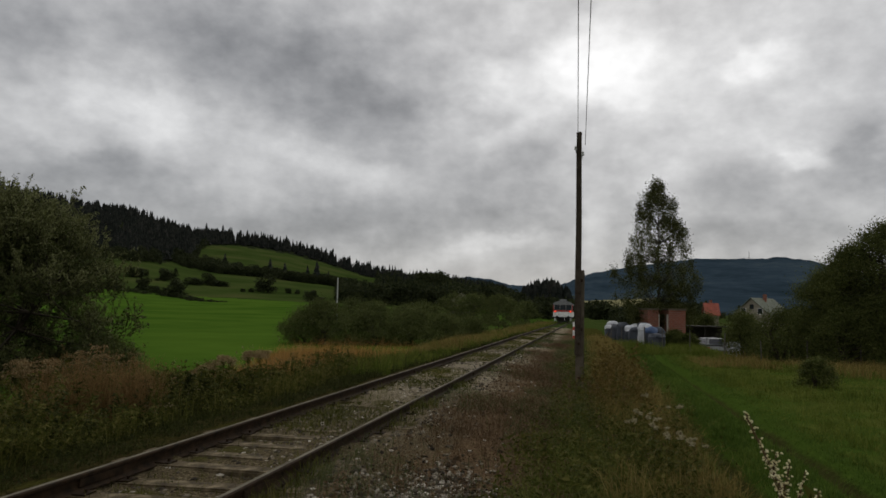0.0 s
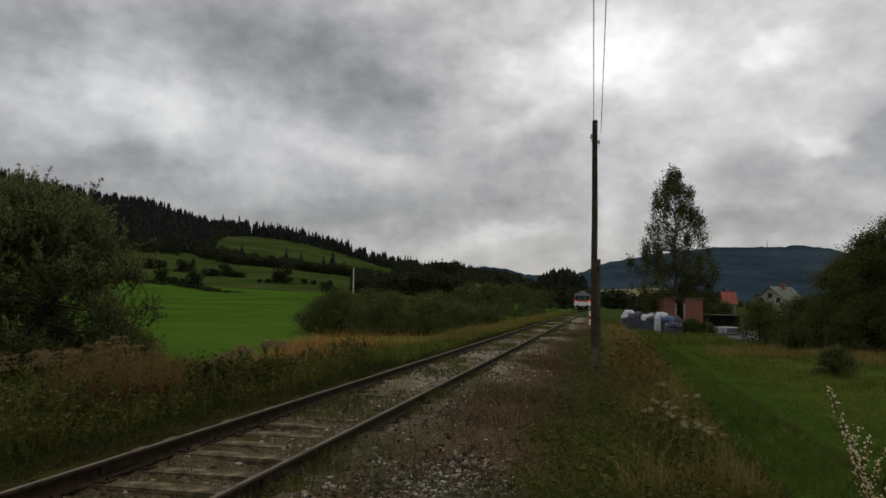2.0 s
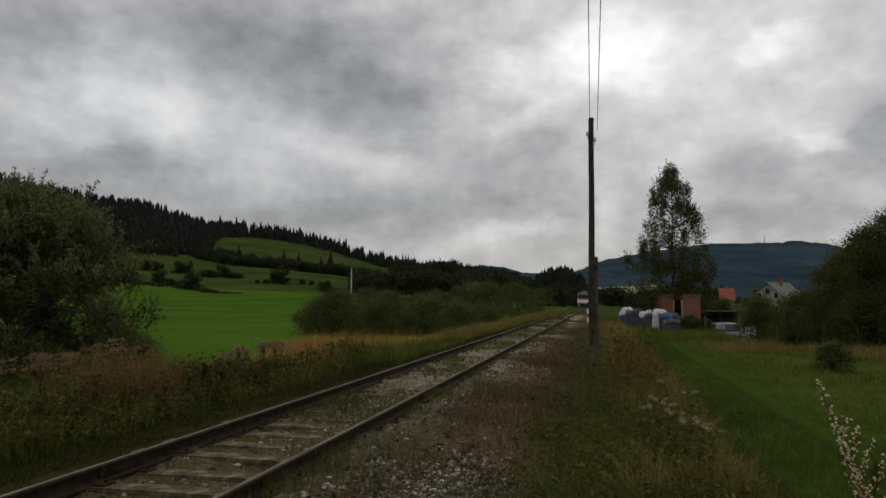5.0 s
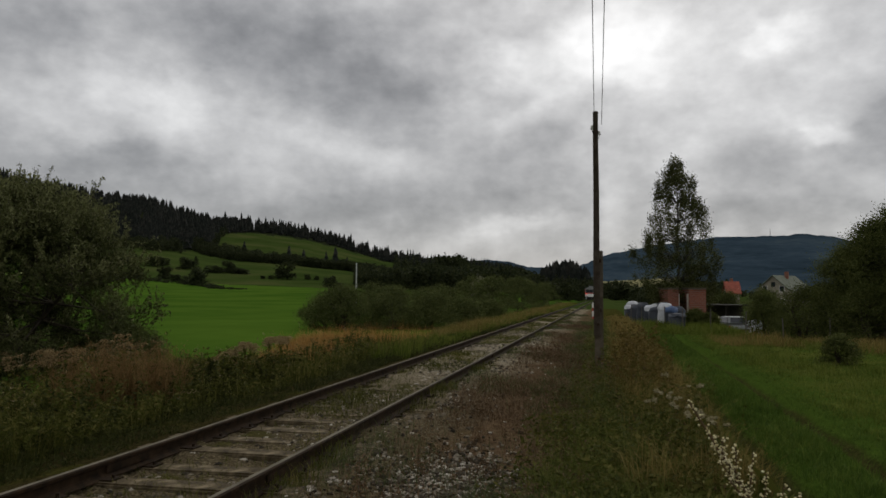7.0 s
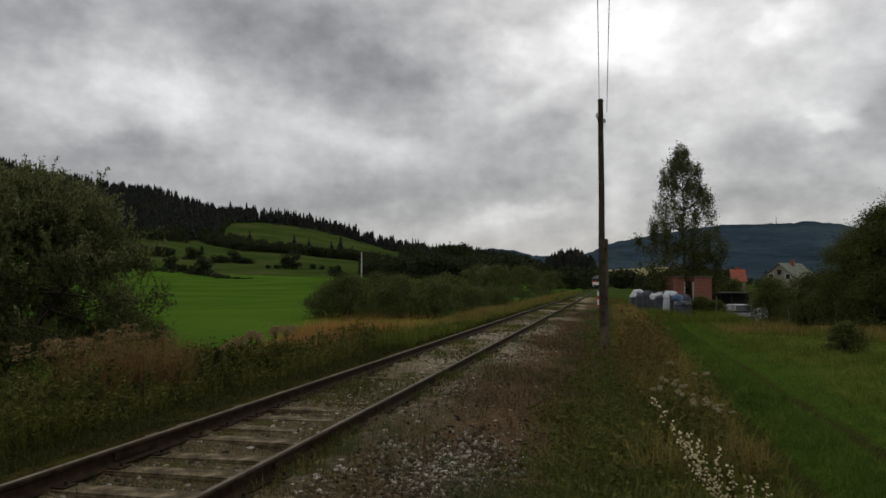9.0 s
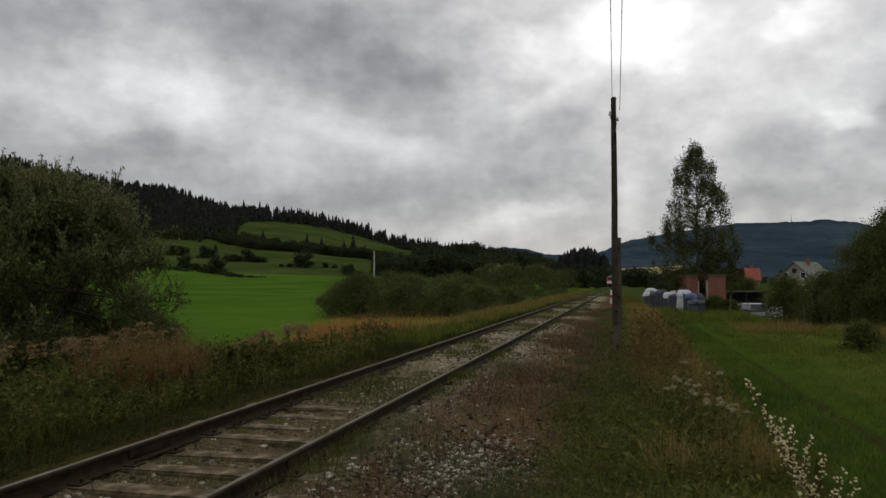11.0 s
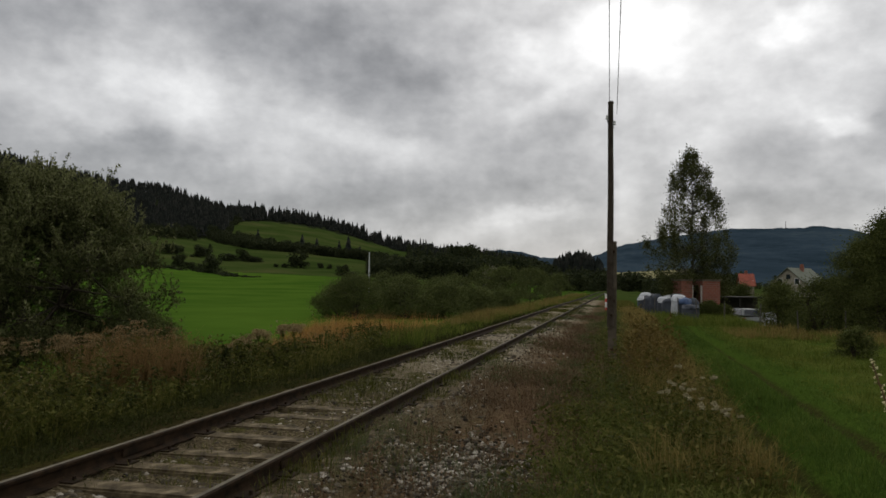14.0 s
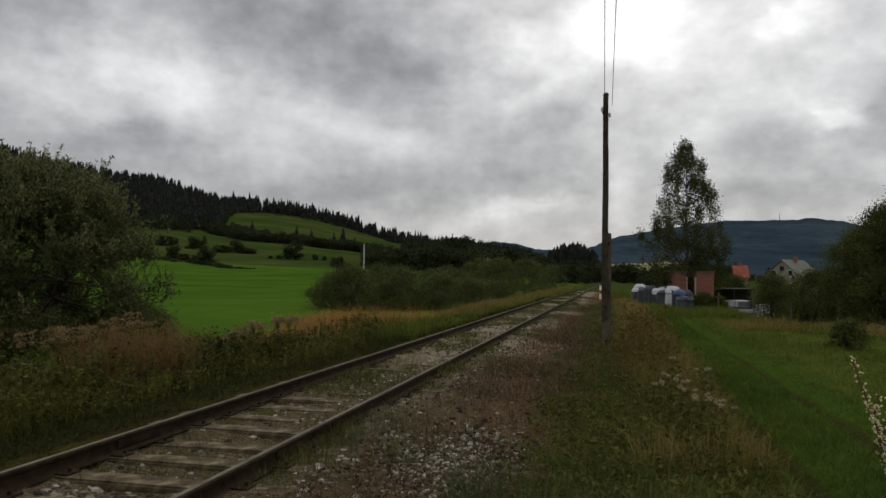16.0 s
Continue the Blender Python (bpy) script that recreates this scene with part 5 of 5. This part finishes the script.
def make_house(x, y, w, d, eaves, ridge, turn, roof, label, z=None):
    z = float(land(x, y)) - 0.3 if z is None else z
    h = thing("house", label, "house", pose(x, y, z, 0, 0, turn))
    part("wall", Geo().extrude([(-w / 2, 0), (w / 2, 0), (w / 2, eaves), (0, ridge), (-w / 2, eaves)], "y", -d / 2, d / 2), RENDERED, h)
    o = 0.4
    k = (ridge - eaves) / (w / 2)
    for s in (-1, 1):
        part("roof", Geo().extrude([(0, ridge + 0.2), (s * (w / 2 + o), eaves - o * k + 0.2), (s * (w / 2 + o), eaves - o * k + 0.04), (0, ridge + 0.04)], "y", -d / 2 - o, d / 2 + o), roof, h)
    ch = part("chimney", Geo().box(0.3, -0.4, ridge - 0.8, 0.85, 0.2, ridge + 0.9, 0.02), BRICK, h)
    for u in (-w / 4, w / 4):
        for zz in (1.0, eaves - 0.2):
            win = part("window", Geo().box(u - 0.5, -d / 2 - 0.03, zz, u + 0.5, -d / 2 + 0.05, zz + 1.2, 0.01), WHITE, h)
            part("pane", Geo().box(u - 0.42, -d / 2 - 0.045, zz + 0.08, u + 0.42, -d / 2 - 0.02, zz + 1.12), GLASS, win)
    part("window", Geo().box(-0.4, -d / 2 - 0.03, ridge - 2.0, 0.4, -d / 2 + 0.05, ridge - 1.1, 0.01), GLASS, h)
    return h


make_house(33.5, 152, 6.5, 8.5, 3.6, 6.4, -38, TILE_GREEN, "pale gabled house with a grey-green roof behind trees", -1.4)
make_house(28.6, 181, 5.0, 2.6, 3.6, 6.0, 90, TILE_RED, "low house with a bright red tiled roof", -1.7)


def make_shed():
    x, y = 9.4, 64
    z = float(land(x, y)) - 0.1
    s = thing("open_shed", "dark open timber shed with a flat roof", "shed", pose(x, y, z, 0, 0, 6))
    part("roof", Geo().box(-2.0, -1.2, 2.2, 2.0, 1.2, 2.32, 0.02), DARK, s)
    part("back_wall", Geo().box(-1.9, 1.0, 0, 1.9, 1.1, 2.2), DARK, s)
    for u in (-1.85, 0, 1.85):
        part("post", Geo().box(u - 0.06, -1.1, 0, u + 0.06, -0.98, 2.2, 0.01), DARK, s)
    for i, (px, py, h, mat, nm, lb) in enumerate(((8.3, 58.5, 1.25, plain("cream_plastic", (0.5, 0.46, 0.3), 0.6), "cream_barrel", "cream plastic barrel in the garden"),
                                                  (10.6, 56.5, 1.3, WRAP_WHITE, "white_sheet_pile", "pile covered by a crumpled white sheet"))):
        w = 0.34 if i == 0 else 0.62
        t = tagged(part(nm, crumpled([(0.0, 0.0), (w, 0.0), (w * 1.05, h * 0.5), (w * 0.9, h * 0.9), (0.0, h)], 240 + i, 0.03 if i == 0 else 0.1), mat, smooth=True), lb, "barrel" if i == 0 else "covered pile")
        t.matrix_basis = pose(px, py, float(land(px, py)) - 0.02)


make_shed()


def make_car(x, y, turn):
    """Small pale estate car, seen from behind over the grass."""
    z = float(land(x, y))
    paint = plain("silver_car_paint", (0.20, 0.21, 0.21), 0.3, 0.3, 0.15)
    rubber = plain("tyre_rubber", (0.02, 0.02, 0.02), 0.8)
    c = thing("parked_car", "old silver hatchback parked in long grass", "car", pose(x, y, z, 0, 0, turn))
    body = [(-2.0, 0.35), (-1.98, 0.62), (-1.9, 0.86), (-0.9, 0.95), (0.95, 0.95), (1.75, 0.86), (2.0, 0.7), (2.02, 0.35)]
    part("body", Geo().extrude(body, "x", -0.82, 0.82), paint, c)
    bm = bmesh.new()
    lo = [bm.verts.new((sx * 0.78, yy, 0.95)) for sx, yy in ((-1, -1.85), (1, -1.85), (1, 1.0), (-1, 1.0))]
    hi = [bm.verts.new((sx * 0.60, yy, 1.42)) for sx, yy in ((-1, -1.45), (1, -1.45), (1, 0.25), (-1, 0.25))]
    bm.faces.new(lo[::-1]), bm.faces.new(hi)
    for i in range(4):
        bm.faces.new((lo[i], lo[(i + 1) % 4], hi[(i + 1) % 4], hi[i]))
    bmesh.ops.bevel(bm, geom=bm.edges[:], offset=0.05, segments=2, affect="EDGES")
    part("cabin", Geo().take(bm), paint, c)
    part("rear_window", Geo().add([(-0.62, -1.80, 1.02), (0.62, -1.80, 1.02), (0.5, -1.53, 1.36), (-0.5, -1.53, 1.36), (-0.62, -1.74, 1.0), (0.62, -1.74, 1.0), (0.5, -1.47, 1.34), (-0.5, -1.47, 1.34)],
                                  [[0, 1, 2, 3], [7, 6, 5, 4], [0, 4, 5, 1], [1, 5, 6, 2], [2, 6, 7, 3], [3, 7, 4, 0]]), GLASS, c)
    for s in (-1, 1):
        part("side_window", Geo().add([(s * 0.775, -1.55, 1.0), (s * 0.775, 0.75, 1.0), (s * 0.64, 0.2, 1.36), (s * 0.64, -1.3, 1.36), (s * 0.735, -1.55, 0.99), (s * 0.735, 0.75, 0.99), (s * 0.60, 0.2, 1.35), (s * 0.60, -1.3, 1.35)],
                                      [[0, 1, 2, 3], [7, 6, 5, 4], [0, 4, 5, 1], [1, 5, 6, 2], [2, 6, 7, 3], [3, 7, 4, 0]]), GLASS, c)
        part("tail_light", Geo().box(s * 0.7 - 0.09, -1.99, 0.62, s * 0.7 + 0.09, -1.93, 0.82, 0.01), plain("red_lens", (0.3, 0.02, 0.02), 0.2), c)
        for yy in (-1.25, 1.3):
            wh = part("wheel", Geo().lathe([(0.0, -0.09), (0.17, -0.09), (0.17, 0.09), (0.0, 0.09)], 16, (s * 0.76, yy, 0.3), "x"), WORN, c)
            part("tyre", Geo().lathe([(0.17, -0.095), (0.28, -0.095), (0.31, -0.05), (0.31, 0.05), (0.28, 0.095), (0.17, 0.095)], 18, (s * 0.76, yy, 0.3), "x"), rubber, wh)
    part("bumper", Geo().box(-0.8, -2.06, 0.36, 0.8, -1.95, 0.55, 0.03), DARK, c)
    return c


make_car(9.0, 58.2, 12)


# ---------------------------------------------------------------- summit mast
def make_mast():
    az, d = 11.6, 2560
    x, y = polar(az, d)
    m = thing("radio_mast", "thin lattice radio mast on the far mountain", "mast", pose(x, y, float(land(x, y)) - 5))
    part("shaft", Geo().tube([(0, 0, 0), (0, 0, 30)], [1.2, 0.5], 6), DARK, m)


make_mast()


# ---------------------------------------------------------------- railcar
def glow(name, c, strength):
    m = bpy.data.materials.new(name)
    m.use_nodes = True
    n = Nodes(m.node_tree)
    e = n.add("ShaderNodeEmission")
    e.inputs[0].default_value, e.inputs[1].default_value = (*c, 1), strength
    n.put(n.add("ShaderNodeOutputMaterial").inputs[0], e.outputs[0])
    return m


def make_railcar():
    """Two-axle railcar, its rear end at y = 0, running toward +y."""
    car = thing("railcar", "small red and white diesel railcar with lit red tail lamps", "train")
    L, W = 13.9, 1.5
    roofmat = plain("grey_roof_paint", (0.20, 0.20, 0.20), 0.7)
    red = plain("railcar_red", (0.40, 0.03, 0.02), 0.45)
    white = plain("railcar_white", (0.74, 0.73, 0.70), 0.45)
    under = plain("underframe_black", (0.02, 0.018, 0.016), 0.8)
    part("lower_body", Geo().box(-W, 0.0, 0.95, W, L, 1.75, 0.05), white, car, "white lower band of the body")
    part("upper_body", Geo().box(-W + 0.01, 0.015, 1.755, W - 0.01, L - 0.015, 2.92, 0.06), red, car, "red upper band of the body")
    prof = [(-W - 0.02, 2.9), (-W + 0.05, 3.08), (-1.15, 3.28), (-0.6, 3.42), (0, 3.47), (0.6, 3.42), (1.15, 3.28), (W - 0.05, 3.08), (W + 0.02, 2.9)]
    part("roof", Geo().extrude(prof, "y", -0.04, L + 0.04), roofmat, car, "grey arched roof")
    part("roof_vent", Geo().box(-0.5, 0.7, 3.38, 0.5, 2.4, 3.72, 0.05), roofmat, car)
    part("end_panel", Geo().box(-1.4, -0.008, 2.0, 1.4, 0.1, 2.9, 0.01), roofmat, car, "grey panel round the end windows")
    for u0, u1 in ((-1.28, -0.5), (-0.42, 0.42), (0.5, 1.28)):
        f = part("window", Geo().box(u0, -0.02, 2.04, u1, 0.03, 2.84, 0.008), under, car)
        part("pane", Geo().box(u0 + 0.05, -0.032, 2.09, u1 - 0.05, -0.012, 2.79), GLASS, f)
    side = Geo().box(-0.02, -0.55, 1.95, 0.02, 0.55, 2.75, 0.01).mesh("side_window", GLASS)
    for s in (-1, 1):
        for k in range(8):
            o = part("side_window", side, None, car)
            o.matrix_basis = pose(s * (W - 0.005), 2.0 + k * 1.4, 0)
        lamp = part("lamp_housing", Geo().lathe([(0.0, -0.06), (0.17, -0.06), (0.19, 0.02)], 14, (s * 1.18, 0.0, 1.80), "y"), red, car)
        part("tail_lamp", Geo().lathe([(0.0, -0.085), (0.12, -0.075), (0.13, -0.06)], 14, (s * 1.18, 0.0, 1.80), "y"), glow("tail_lamp_glow", (1.0, 0.10, 0.05), 1.6), lamp, "lit red tail lamp")
        b = part("buffer", Geo().lathe([(0.0, -0.52), (0.2, -0.52), (0.22, -0.46), (0.08, -0.44), (0.08, -0.2), (0.12, -0.2), (0.12, 0.0)], 14, (s * 0.875, 0, 0.93), "y"), under, car)
        part("step", Geo().box(s * 1.2 - 0.14, -0.05, 0.35, s * 1.2 + 0.14, 0.06, 0.9, 0.02), plain("pale_grey_paint", (0.42, 0.42, 0.41), 0.6), car)
    part("bumper_beam", Geo().box(-1.4, -0.06, 0.78, 1.4, 0.2, 0.95, 0.02), under, car)
    part("coupling", Geo().tube([(0, 0.1, 0.93), (0, -0.35, 0.93), (0, -0.4, 0.6)], [0.06, 0.05, 0.05], 8), under, car)
    part("brake_hose", Geo().tube([(0.25, 0, 0.85), (0.27, -0.2, 0.6), (0.25, -0.1, 0.45)], [0.03, 0.03, 0.03], 6), white, car)
    part("underframe", Geo().box(-1.25, 0.3, 0.5, 1.25, L - 0.3, 0.93, 0.03), under, car)
    part("plough", Geo().box(-0.9, -0.02, 0.16, 0.9, 0.1, 0.42, 0.02), under, car)
    for yy in (2.9, 10.9):
        w = part("wheelset", Geo().lathe([(0.0, -0.82), (0.08, -0.82), (0.08, -0.72), (0.42, -0.715), (0.42, -0.6), (0.08, -0.58), (0.08, 0.58), (0.42, 0.6), (0.42, 0.715), (0.08, 0.72), (0.08, 0.82), (0.0, 0.82)], 24, (0, 0, 0), "x"), RUST, car)
        w.matrix_basis = pose(0, yy, 0.42)
    return car


railcar = make_railcar()


# ---------------------------------------------------------------- mugwort close to the camera
def make_mugwort():
    r = np.random.default_rng(301)
    x, y = 0.348, 1.304
    z = float(land(x, y))
    plant = thing("mugwort_plant", "tall mugwort stalk with pale round flower buds", "wild plant", pose(x, y, z, 0, 0, -14.94))
    hp = 0.5515 - z
    part("lower_stem", Geo().tube([(0.03, 0.02, -0.02), (0.02, 0.01, hp * 0.5), (0, 0, hp + 0.02)], [0.006, 0.0055, 0.005], 8), STEM_BROWN, plant)
    low = Geo()
    c = np.stack([r.normal(0, 0.05, 40), r.normal(0, 0.05, 40), r.uniform(0.05, hp, 40)], -1)
    leaf_cards(low, c, 0.03, r, 0.3, 1.6)
    part("foliage", low, GRASS_WEED, plant)
    # upper stem, bowed, tip straight above the joint
    k = 0.9868 / 844
    curve = np.array([(0, 0), (60, 199), (92, 399), (98, 539), (76, 639), (46, 709), (21, 782), (0, 844)], float) * k
    t = np.linspace(0, 1, 40)
    par = np.linspace(0, 1, len(curve))
    sx, sz = np.interp(t, par, curve[:, 0]), np.interp(t, par, curve[:, 1])
    for _ in range(4):
        sx[1:-1] = (sx[:-2] + 2 * sx[1:-1] + sx[2:]) / 4
        sz[1:-1] = (sz[:-2] + 2 * sz[1:-1] + sz[2:]) / 4
    line = np.stack([sx, 0 * sx, sz], -1)
    top = part("upper_stem", Geo().tube(line, np.linspace(0.0042, 0.0012, 40), 7), STEM_BROWN, plant, "thin bowed stem that sways")
    top.matrix_basis = pose(0, 0, hp)

    def bud(g, p, s):
        bm = bmesh.new()
        bmesh.ops.create_icosphere(bm, subdivisions=1, radius=s)
        m = Matrix.Translation(p) @ Euler(r.uniform(0, 6, 3)).to_matrix().to_4x4() @ Matrix.Diagonal((0.8, 0.8, 1.25, 1))
        bmesh.ops.transform(bm, matrix=m, verts=bm.verts[:])
        g.take(bm)

    def spray(axis, name):
        g, st, lf = Geo(), Geo(), Geo()
        for q, w in axis:
            for _ in range(w):
                d = r.normal(0, 1, 3) * [1, 0.7, 0.6] + [0, 0, 0.45]
                d = d / np.linalg.norm(d) * r.uniform(0.002, 0.008)
                st.tube([q, q + d], [0.0008, 0.0006], 3, cap=False)
                bud(g, q + d, r.uniform(0.0014, 0.0026))
        part(name, g, SEED_BUD, top, "cluster of pale buds")
        part("twig", st, STEM_BROWN, top)
    main = [(line[i] + (line[min(39, i + 1)] - line[i]) * u, 2 if i > 34 else 4) for i in range(22, 40) for u in (0.0, 0.33, 0.66)]
    spray(main, "inflorescence")
    for i, dx, dz, n in ((33, 0.008, 0.03, 7), (32, -0.010, 0.03, 7), (31, 0.014, 0.045, 9), (30, -0.014, 0.04, 8), (29, 0.022, 0.06, 11), (28, -0.022, 0.05, 9), (27, 0.026, 0.07, 12), (26, -0.03, 0.05, 10), (25, 0.03, 0.075, 12), (24, -0.034, 0.055, 11), (23, 0.034, 0.08, 12), (22, -0.03, 0.06, 11), (21, 0.03, 0.07, 10)):
        p0 = line[i]
        dy = r.normal(0, 0.025)
        pts = [p0 + np.array([dx, dy, dz]) * np.array([u, u, u ** 1.4]) for u in np.linspace(0, 1, n)]
        part("side_branch", Geo().tube(pts, np.linspace(0.0018, 0.0008, n), 5), STEM_BROWN, top)
        spray([(q, 3) for q in pts[1:]], "inflorescence")
    lf = Geo()
    c = line[r.integers(10, 30, 34)] + r.normal(0, 0.02, (34, 3))
    leaf_cards(lf, c, 0.014, r, 0.2, 1.9)
    part("foliage", lf, GRASS_WEED, top)
    return top, hp


SEED_BUD = foliage("mugwort_bud", (0.38, 0.33, 0.15), (0.64, 0.57, 0.33), (0.85, 0.80, 0.58), 0.2)
mugwort_top, JOINT = make_mugwort()

# seconds, sideways lean, lean away from the camera, in degrees
SWAY = [
    (0, -5.0, -9.0), (0.3, -2.4, -7.4), (0.5, 0.6, -4.6), (0.6, -2.2, -5.6), (0.9, -4.5, -7.6), (1, -5.8, -11.0),
    (1.2, -6.0, -12.2), (1.5, -5.2, -9.3), (1.8, 1.7, 4.9), (2, -0.1, -3.6), (2.1, -2.6, -8.2), (2.4, 0.8, 0.8),
    (2.5, 4.6, 4.7), (2.7, 5.1, 4.3), (3, 4.0, 4.7), (3.3, 3.6, 4.9), (3.5, 1.6, 5.3), (3.7, -0.7, -1.0),
    (4.2, 2.2, 5.1), (4.7, -1.7, -4.8), (5.2, 1.0, 1.3), (5.8, 2.8, 5.0), (6, -3.8, -1.5), (6.1, -9.5, -8.4),
    (6.4, -11.1, -14.9), (6.5, -13.0, -12.0), (6.7, -11.7, -6.7), (7, -10.5, -11.5), (7.3, -16.6, -19.5), (7.5, -11.7, -12.6),
    (7.6, -11.9, -8.9), (7.9, -15.4, -22.4), (8, -17.0, -15.2), (8.2, -11.4, -14.7), (8.5, -15.6, -15.0), (8.8, -13.0, -8.0),
    (9, -13.9, -13.0), (9.1, -15.2, -11.4), (9.6, -11.8, -11.9), (10.1, -8.3, -11.4), (10.6, -10.2, -12.3), (11, -7.5, -9.8),
    (11.4, -6.3, -9.1), (11.5, -5.4, -8.1), (11.8, -2.7, -9.8), (12, 0.1, -4.8), (12.2, 2.8, 4.9), (12.5, 0.0, -0.0),
    (12.8, -1.0, -10.1), (13, 0.6, 5.1), (13.3, 4.2, 4.5), (13.5, 1.4, -0.6), (13.8, -1.8, -8.4), (14, 1.9, 4.0),
    (14.3, -0.1, 0.2), (14.5, -0.0, -2.2), (14.8, 4.4, 4.5), (15, 2.3, -0.9), (15.3, -1.9, -8.8), (15.5, 1.2, 0.5),
    (15.8, 3.3, 4.4), (16, 0.6, -3.0),
]


def motions():
    walk(railcar, [(t, pose(TRACK_X, 117.0 + 10.9 * t, BED + 0.152 - GRADE * (117.0 + 10.9 * t), -math.degrees(math.atan(GRADE)))) for t in (0.0, 4.0, 8.0, 12.0, 16.0)])
    walk(mugwort_top, [(t, pose(0, 0, JOINT, -b, 0, 0) @ pose(0, 0, 0, 0, a, 0)) for t, a, b in SWAY])


motions()
